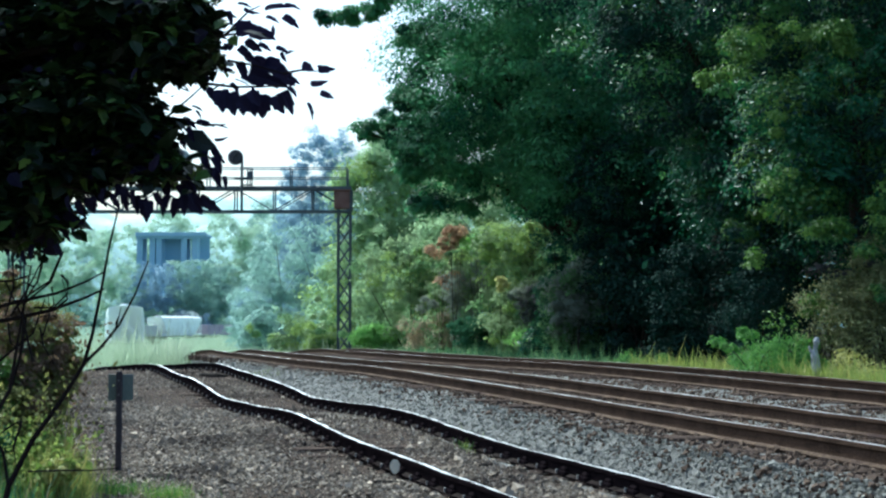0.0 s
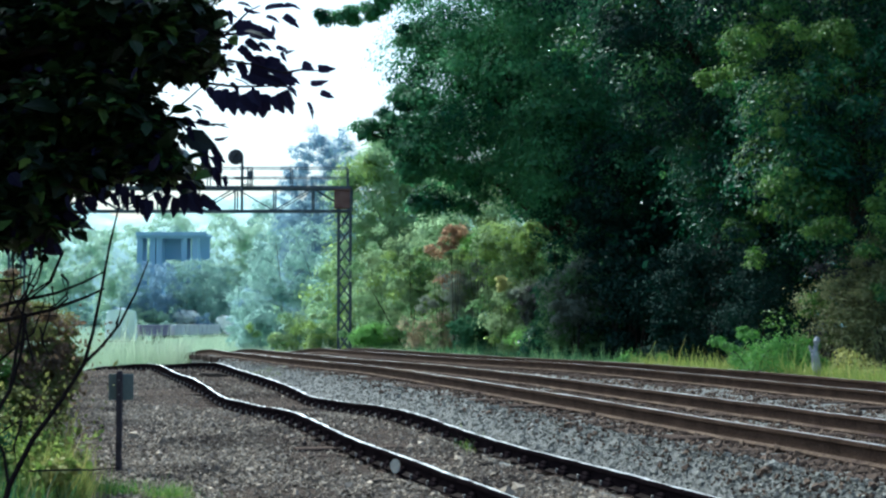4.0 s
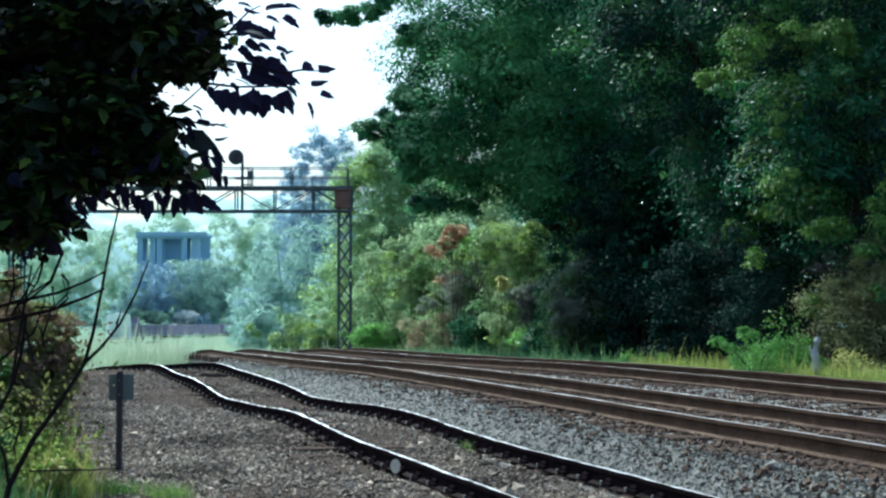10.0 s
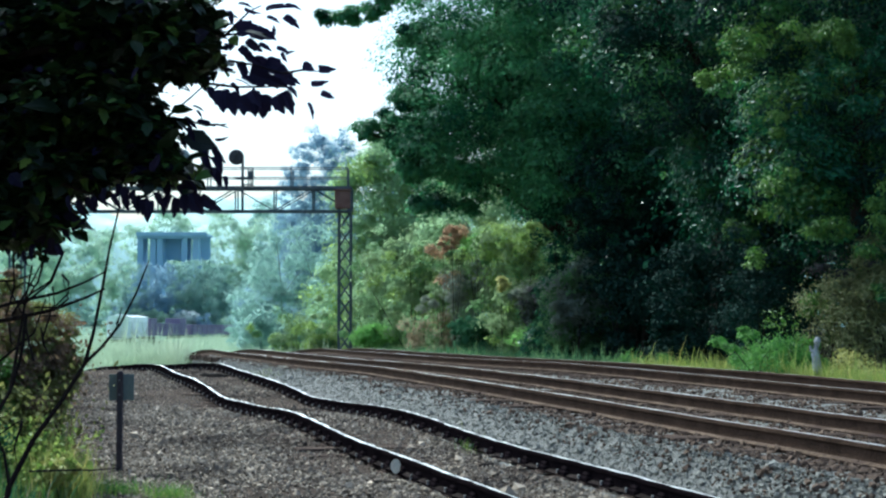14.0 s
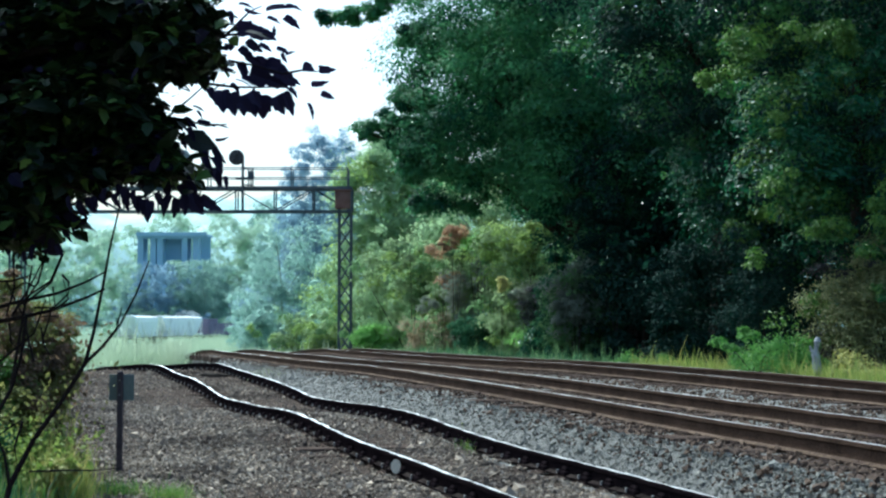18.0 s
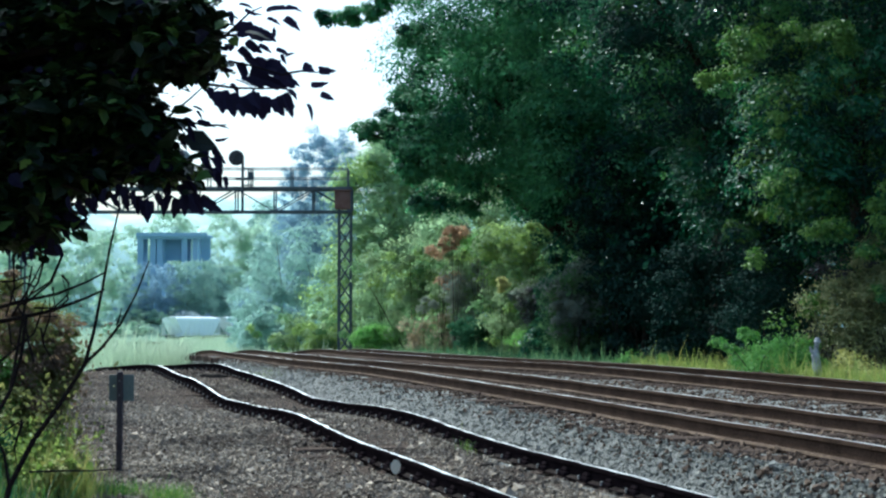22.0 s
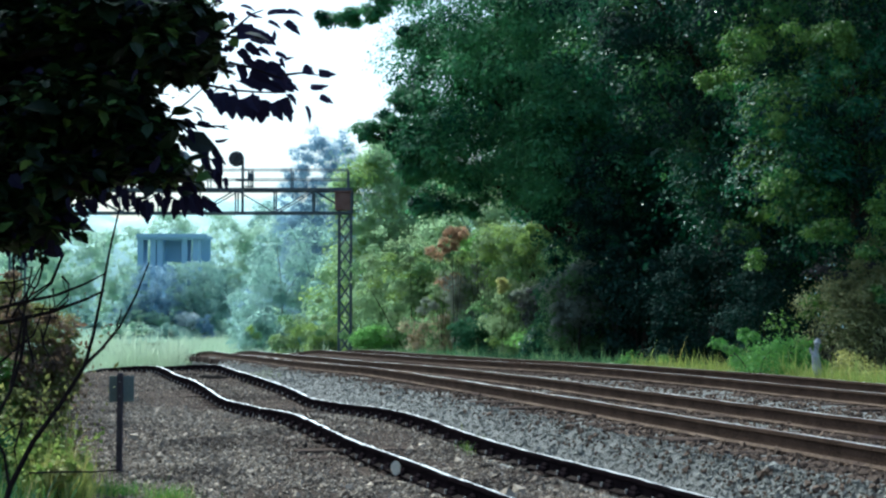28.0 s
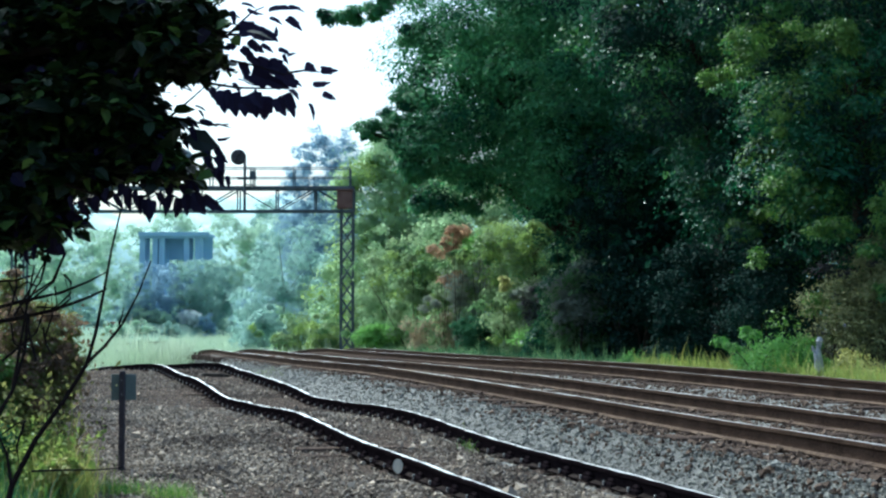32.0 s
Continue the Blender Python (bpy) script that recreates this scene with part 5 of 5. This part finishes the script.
# twigs at the crown's edge, each with its leaves: base, length, hang and turn
SPRAYS = [
    ([(395, 60), (415, 38), (437, 16), (458, 6)], [(452, 18, 62, -8, 55), (490, 20, 46, 38, 25), (460, 24, 34, 18, 50), (408, 2, 36, 12, 50), (398, 8, 34, 75, 35), (492, 4, 40, 5, 60), (420, 6, 40, 20, 60)]),
    ([(390, 60), (430, 55), (470, 58)], [(402, 52, 54, -5, 15), (432, 50, 52, 8, 15), (450, 48, 46, 32, 20), (425, 60, 48, 40, 25), (447, 72, 34, 20, 30), (478, 66, 26, -75, 40), (478, 80, 34, 14, 35), (494, 84, 26, 58, 30), (498, 97, 24, -28, 40), (412, 74, 46, 40, 20), (424, 88, 42, 30, 25)]),
    ([(400, 105), (440, 112), (500, 128)], [(415, 98, 48, 60, 20), (430, 104, 60, 12, 10), (455, 112, 60, 20, 10), (474, 118, 54, 34, 10), (500, 132, 32, 28, 20), (425, 122, 60, 24, 15), (455, 130, 56, 18, 20), (415, 130, 40, 20, 35), (400, 140, 34, 45, 40)]),
    ([(362, 146), (410, 152), (460, 152), (500, 150)], [(362, 146, 38, 68, 20), (388, 146, 54, 80, 12), (402, 150, 54, 75, 10), (422, 156, 48, 78, 10), (412, 172, 38, 50, 10), (444, 148, 58, 84, 10), (462, 152, 58, 80, 10), (480, 158, 46, 62, 15), (492, 148, 58, 68, 18), (500, 148, 38, 42, 40), (436, 150, 50, 60, 20)]),
    ([(500, 128), (530, 122), (560, 124)], [(526, 110, 30, 15, 15), (552, 118, 42, 14, 25), (538, 145, 42, 0, 55), (558, 160, 34, 25, 20), (538, 172, 40, 55, 60)]),
    ([(260, 230), (300, 200), (335, 170), (362, 145)], [(330, 185, 30, 10, 65), (340, 190, 24, 50, 60), (255, 195, 40, 80, 20), (270, 200, 44, 40, 25)]),
    ([(270, 205), (320, 210), (362, 222), (398, 219)], [(290, 204, 44, 30, 30), (312, 205, 42, 28, 35), (335, 214, 42, 20, 50), (360, 220, 42, -2, 72), (370, 246, 32, 0, 72), (340, 226, 38, 68, 25), (356, 238, 38, 80, 20), (350, 258, 42, 70, 20), (370, 250, 46, 65, 35), (318, 225, 40, 75, 25), (330, 215, 36, 80, 30)]),
    ([(345, 260), (362, 272), (385, 295)], [(360, 276, 42, 75, 20), (376, 286, 46, 70, 25), (382, 295, 38, 84, 30), (350, 262, 40, 60, 20), (370, 268, 44, 62, 20), (392, 305, 30, 78, 45)]),
    ([(290, 285), (320, 305), (345, 345)], [(304, 290, 46, 60, 20), (318, 298, 54, 70, 18), (326, 335, 54, 62, 15), (342, 342, 58, 40, 25), (302, 335, 50, 100, 20), (312, 340, 48, 94, 20), (322, 335, 46, 84, 20), (330, 315, 48, 75, 20), (290, 310, 46, 80, 20), (308, 318, 44, 60, 20)]),
    ([(200, 315), (235, 325), (262, 345)], [(248, 340, 54, 70, 18), (238, 336, 44, 84, 20), (262, 345, 44, 86, 28), (220, 320, 54, 84, 25), (234, 326, 46, 80, 35), (194, 334, 40, 70, 30), (186, 325, 36, 100, 30), (272, 330, 42, 70, 25), (208, 318, 34, 90, 40)]),
    ([(105, 325), (140, 338), (165, 345)], [(158, 340, 38, 75, 30), (132, 345, 44, 70, 25), (148, 340, 44, 65, 40), (118, 338, 38, 85, 25), (172, 335, 36, 80, 30)]),
    ([(80, 350), (100, 375), (112, 400)], [(102, 370, 50, 40, 18), (126, 396, 22, 80, 20), (106, 380, 52, 74, 35), (88, 415, 34, 95, 20), (94, 425, 34, 80, 25), (60, 425, 38, 95, 25), (40, 435, 36, 80, 25), (75, 395, 40, 90, 20)]),
]


BROAD = [(0.4, 0, 0.0), (0, 0, 0), (0.2, 0.3, 0.06), (0.55, 0.33, 0.05), (1, 0, -0.1), (0.55, -0.33, 0.05), (0.2, -0.3, 0.06)]
BROAD_T = [(0, 1 + k, 1 + (k + 1) % 6) for k in range(6)]


def near_tree():
    t = thing("maple_tree", (-3.1, 5.6, 0.1), "dark broad-leaved maple tree overhanging the gravel verge", "tree")
    off = Vector((-3.1, 5.6, 0.1))
    bm = bmesh.new()
    tube(bm, [(0, 0, 0), (0.05, 0, 0.8), (0.1, 0.05, 1.7), (0.15, 0, 2.6), (0.3, 0, 3.6), (0.5, 0, 4.6)], [0.17, 0.13, 0.12, 0.1, 0.07, 0.03], 10)
    part("trunk", bm, M["bark"], t)
    lobes_px = [(90, 90, 150, 130, 5.6, 0.7), (220, 50, 100, 75, 5.2, 0.6), (320, 35, 52, 60, 5.0, 0.3), (35, 290, 85, 85, 5.4, 0.6), (140, 205, 95, 80, 5.2, 0.5),
                (215, 180, 28, 50, 5.0, 0.3), (15, 405, 40, 35, 5.2, 0.4), (205, 268, 50, 35, 5.0, 0.2), (85, 375, 20, 30, 5.1, 0.2), (-100, 150, 130, 250, 5.6, 0.9),
                (90, -120, 270, 100, 5.6, 0.8), (140, 300, 60, 18, 5.1, 0.3), (300, 92, 55, 32, 5.0, 0.3), (265, 250, 26, 45, 5.0, 0.2), (285, 300, 18, 15, 5.0, 0.2)]
    lobes = []
    for px, py, rx, ry, d, ry2 in lobes_px:
        c = near_at(px, py, d) - off
        lobes.append((c.x, c.y, c.z, rx / FOCAL * d, ry2, ry / FOCAL * d))
    pts, centres, _ = clumps(lobes, 1150, 22, 0.04, 0.15)
    lie = np.array([0, -0.1, 1.0]) + RNG.normal(0, 0.42, (len(pts), 3))
    # mostly the shaded leaf copy, a few lit ones strewn at random
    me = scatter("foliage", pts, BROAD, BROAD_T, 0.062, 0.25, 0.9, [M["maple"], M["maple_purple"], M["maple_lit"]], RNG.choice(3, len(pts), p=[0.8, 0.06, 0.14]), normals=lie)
    fo = new("foliage", me)
    fo.parent = t
    fo["kind"] = "stuff"
    for k, l in enumerate(lobes):
        bm = bmesh.new()
        a = Vector((0.1, 0, min(max(l[2] - 0.5, 1.2), 3.6)))
        b = Vector(l[:3])
        tube(bm, [a, a.lerp(b, 0.5) + Vector((0, 0, 0.12)), b], [0.045, 0.025, 0.008], 6)
        part("limb", bm, M["twig"], t)
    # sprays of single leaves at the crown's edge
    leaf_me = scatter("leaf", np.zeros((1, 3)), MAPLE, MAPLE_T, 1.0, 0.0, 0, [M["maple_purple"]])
    V = np.array(MAPLE)
    leaf_me.vertices.foreach_set("co", V.astype(np.float32).ravel())
    leaf_me.update()
    out = []
    for line, leaves in SPRAYS:
        d = 5.0 + RNG.uniform(-0.12, 0.12)
        root = near_at(*line[0], d) - off
        bm = bmesh.new()
        tube(bm, [near_at(px, py, d) - off - root for px, py in line], list(np.linspace(0.006, 0.0025, len(line))), 5)
        sp = part("spray", bm, M["twig"], t)
        sp.matrix_basis = Matrix.Translation(root)
        out.append((sp, root.copy()))
        for px, py, long, hang, turn in leaves:
            wide = 0.88 if turn < 17 else 0.58
            hang = radians(hang + RNG.normal(0, 5))
            way = Vector((math.cos(hang), RNG.normal(0, 0.25), -math.sin(hang))).normalized()
            face = Vector((0, -1, 0)).cross(way).normalized()
            flat = Matrix((way, face, way.cross(face))).transposed().to_4x4()
            turn = radians(turn + RNG.normal(0, 6)) * RNG.choice([-1, 1])
            at = near_at(px, py, d + RNG.normal(0, 0.04)) - off - root
            shared("leaf", leaf_me, sp, Matrix.Translation(at) @ flat @ Matrix.Rotation(turn, 4, "X") @ Matrix.Diagonal([1.05 * long / FOCAL * d * f for f in (1, wide, 1)] + [1]))
    return t, out


maple, sprays = near_tree()


# ---- bare stems in front of the bush ----
def bare_stems():
    d = 5.6
    t = thing("bare_sapling", (near_at(20, 880, d).x, d, 0.1), "leafless dark sapling with thin forked twigs", "sapling")
    off = Vector((near_at(20, 880, d).x, d, 0.1))
    lines = [
        ([(-5, 1120), (0, 960), (20, 860), (60, 780), (110, 710), (150, 645), (165, 590), (180, 510), (192, 440), (210, 360)], 0.013, 0.003),
        ([(152, 642), (180, 615), (212, 575), (240, 520), (262, 462)], 0.007, 0.0025), ([(196, 598), (206, 580), (211, 562)], 0.004, 0.002),
        ([(-40, 575), (20, 566), (90, 550), (150, 528), (184, 512)], 0.010, 0.004), ([(-40, 555), (30, 535), (100, 520), (150, 500), (184, 482)], 0.008, 0.003),
        ([(95, 550), (120, 530), (110, 495)], 0.005, 0.002), ([(60, 545), (100, 545), (100, 560), (70, 560)], 0.004, 0.002), ([(20, 560), (50, 510), (80, 450)], 0.005, 0.002),
        ([(40, 540), (90, 500), (112, 445)], 0.005, 0.002), ([(-20, 760), (20, 690), (40, 560), (55, 470)], 0.008, 0.003), ([(0, 640), (60, 590), (80, 530)], 0.005, 0.002), ([(60, 640), (40, 560), (10, 500)], 0.005, 0.002),
        ([(20, 860), (10, 800), (-10, 760)], 0.006, 0.003), ([(-30, 500), (20, 498), (60, 485)], 0.006, 0.002), ([(75, 600), (88, 560), (86, 520)], 0.004, 0.002),
        ([(108, 487), (120, 500), (120, 520), (92, 548), (98, 562)], 0.005, 0.002), ([(92, 508), (96, 540), (78, 556)], 0.004, 0.002), ([(15, 572), (20, 608), (42, 622)], 0.004, 0.002),
        ([(46, 556), (38, 630), (20, 692), (-6, 740)], 0.007, 0.004), ([(110, 448), (88, 498), (55, 520), (30, 545)], 0.005, 0.0025), ([(72, 580), (78, 612), (98, 645)], 0.004, 0.002), ([(22, 450), (24, 510), (10, 560)], 0.006, 0.003),
        ([(80, 445), (66, 500), (40, 538)], 0.005, 0.002), ([(60, 508), (42, 500), (20, 515)], 0.004, 0.002), ([(42, 745), (28, 790), (36, 840)], 0.005, 0.002), ([(0, 770), (25, 752), (42, 742)], 0.003, 0.002),
        ([(205, 575), (212, 558), (214, 545)], 0.003, 0.0015),
        ([(55, 833), (120, 831), (170, 831), (214, 827)], 0.004, 0.0025),
    ]
    for k, (line, r0, r1) in enumerate(lines):
        pts = [near_at(px, py, d + (0.0 if k < 3 else 0.15 * math.sin(k))) - off for px, py in line]
        bm = bmesh.new()
        tube(bm, pts, list(np.linspace(r0, r1, len(pts)) * 1.15), 6)
        part("stem" if k == 0 else "twig", bm, M["twig"], t)


bare_stems()


# ---- the train: eight cars that draw away round the far curve ----
def wheelset(parent, y, z=0.46):
    for x in (-0.75, 0.75):
        bm = bmesh.new()
        rod(bm, (x - 0.07, y, z), (x + 0.07, y, z), 0.46, 16)
        part("wheel", bm, M["bogie"], parent)


def bogie(car, y):
    bm = bmesh.new()
    for x in (-1.0, 1.0):
        box(bm, (0.16, 2.3, 0.34), (x, y, 0.55), bevel=0.05)
    box(bm, (2.0, 0.5, 0.3), (0, y, 0.7), bevel=0.04)
    b = part("bogie", bm, M["bogie"], car)
    for dy in (-0.88, 0.88):
        wheelset(b, y + dy)


def hopper(material, label, height=4.55, length=16.6):
    """A covered hopper car; forward along y, on its rails at z = 0."""
    car = thing("hopper_car", (0, 0, 0), label, "freight car", "train cars")
    half = length / 2
    bm = bmesh.new()
    prof = [(-1.56, 1.35), (-1.58, 3.9), (-1.5, height - 0.16), (-0.9, height), (0.9, height), (1.5, height - 0.16), (1.58, 3.9), (1.56, 1.35), (0.7, 0.75), (-0.7, 0.75)]
    ends = [-half + 0.35, -half + 0.35, half - 0.35, half - 0.35]
    rings = [[bm.verts.new((x, yy * (1.0 if z > 2.4 else 0.72), z)) for x, z in prof] for yy in (ends[0], ends[2])]
    n = len(prof)
    for k in range(n):
        bm.faces.new((rings[0][k], rings[0][(k + 1) % n], rings[1][(k + 1) % n], rings[1][k]))
    bm.faces.new(rings[0]), bm.faces.new(rings[1][::-1])
    bmesh.ops.recalc_face_normals(bm, faces=bm.faces)
    part("body", bm, material, car)
    bm = bmesh.new()
    for s in (-1, 1):
        box(bm, (0.2, length, 0.3), (s * 1.45, 0, 1.2))
    part("side_sill", bm, material, car)
    for k in range(9):
        for s in (-1, 1):
            bm = bmesh.new()
            box(bm, (0.08, 0.12, 2.3), (s * 1.63, -half + 1.2 + k * (length - 2.4) / 8, 2.4))
            part("rib", bm, material, car)
    bm = bmesh.new()
    box(bm, (0.9, length - 2, 0.14), (0, 0, height + 0.09), bevel=0.04)
    part("roof_hatch", bm, material, car)
    for e in (-1, 1):
        bm = bmesh.new()
        for x in (-1.45, 1.45):
            rod(bm, (x, e * (half - 0.1), 1.2), (x, e * (half - 0.1), height - 0.3), 0.05, 6)
        for z in np.arange(1.4, height - 0.4, 0.4):
            rod(bm, (-1.45, e * (half - 0.1), z), (-0.95, e * (half - 0.1), z), 0.025, 5)
        part("ladder", bm, material, car)
        bm = bmesh.new()
        box(bm, (2.9, 0.9, 0.12), (0, e * (half - 0.45), 1.15))
        part("end_platform", bm, M["bogie"], car)
        bm = bmesh.new()
        box(bm, (0.3, 1.3, 0.3), (0, e * (half + 0.45), 0.85), bevel=0.05)
        part("coupler", bm, M["bogie"], car)
        bogie(car, e * (half - 2.2))
    return car


def gondola(material, label, height=3.0, length=16.6, bulkhead=0.0):
    """An open gondola car with ribbed sides, or taller ends."""
    car = thing("gondola_car", (0, 0, 0), label, "freight car", "train cars")
    half = length / 2
    for s in (-1, 1):
        bm = bmesh.new()
        box(bm, (0.1, length, height - 1.1), (s * 1.5, 0, (height + 1.1) / 2), bevel=0.02)
        box(bm, (0.18, length, 0.15), (s * 1.52, 0, height), bevel=0.03)
        part("side", bm, material, car)
        for k in range(11):
            bm = bmesh.new()
            box(bm, (0.1, 0.14, height - 1.1), (s * 1.58, -half + 0.5 + k * (length - 1) / 10, (height + 1.1) / 2))
            part("rib", bm, material, car)
    for e in (-1, 1):
        bm = bmesh.new()
        box(bm, (3.05, 0.12, height + bulkhead - 1.1), (0, e * half, (height + bulkhead + 1.1) / 2), bevel=0.02)
        part("end", bm, material, car)
        bm = bmesh.new()
        box(bm, (0.3, 1.3, 0.3), (0, e * (half + 0.5), 0.85), bevel=0.05)
        part("coupler", bm, M["bogie"], car)
        bogie(car, e * (half - 2.2))
    if bulkhead:
        bm = bmesh.new()
        for e in (-1, 1):
            box(bm, (3.05, length * 0.16, bulkhead), (0, e * (half - length * 0.09), height + bulkhead / 2), bevel=0.03)
        part("hood", bm, material, car)
    bm = bmesh.new()
    box(bm, (2.9, length, 0.2), (0, 0, 1.1))
    part("floor", bm, material, car)
    return car


def build_train():
    pale = hopper(M["car_pale"], "pale grey covered hopper car at the train's tail")
    white = hopper(M["car_white"], "weathered white covered hopper car")
    dark = gondola(M["car_dark"], "dark purple-brown gondola car with raised ends", 3.2, bulkhead=1.0)
    low = gondola(M["car_dark"], "dark purple-brown open gondola car", 2.9)
    low2 = gondola(M["car_mauve"], "mauve open gondola car", 2.9)
    low3 = copy_thing(low, pose(0, 0, 0))
    low4 = gondola(M["car_brown"], "haze-paled grey open gondola car", 2.9)
    white2 = copy_thing(white, pose(0, 0, 0))
    brown2 = copy_thing(low2, pose(0, 0, 0))
    return [pale, white, dark, low, low2, low3, low4, white2, brown2]


cars = build_train()
TRAIN_S, TRAIN_V, PITCH = 125.4, 6.33, 18.99


def car_pose(k, t):
    """Car k from the tail, at t seconds, with both its bogies on the track."""
    mid = TRAIN_S + TRAIN_V * t + PITCH * (k + 0.5)
    x0, y0, _, z0 = (float(v) for v in main_line(mid - 6.1))
    x1, y1, _, z1 = (float(v) for v in main_line(mid + 6.1))
    p, q = Vector((x0, y0, z0)), Vector((x1, y1, z1))
    d = q - p
    return Matrix.Translation((p + q) / 2) @ Euler((math.atan2(d.z, math.hypot(d.x, d.y)), 0, -math.atan2(d.x, d.y))).to_matrix().to_4x4()


def motions():
    for k, car in enumerate(cars):
        walk(car, [(t, car_pose(k, t)) for t in range(0, 33)])
    # wind in the outer sprays
    gust = [(0, 0), (13, 0.1), (20, 0.3), (22, 0.45), (24, 0.6), (25.5, 0.95), (27.5, 1.25), (28.2, 1.2), (29, 0.85), (30.5, 0.45), (31, 0.65), (32, 0.6)]
    for sp, root in sprays[:5]:
        walk(sp, [(t, Matrix.Translation(root) @ pose(0, 0, 0, 0, 3.4 * g, 0)) for t, g in gust])


motions()
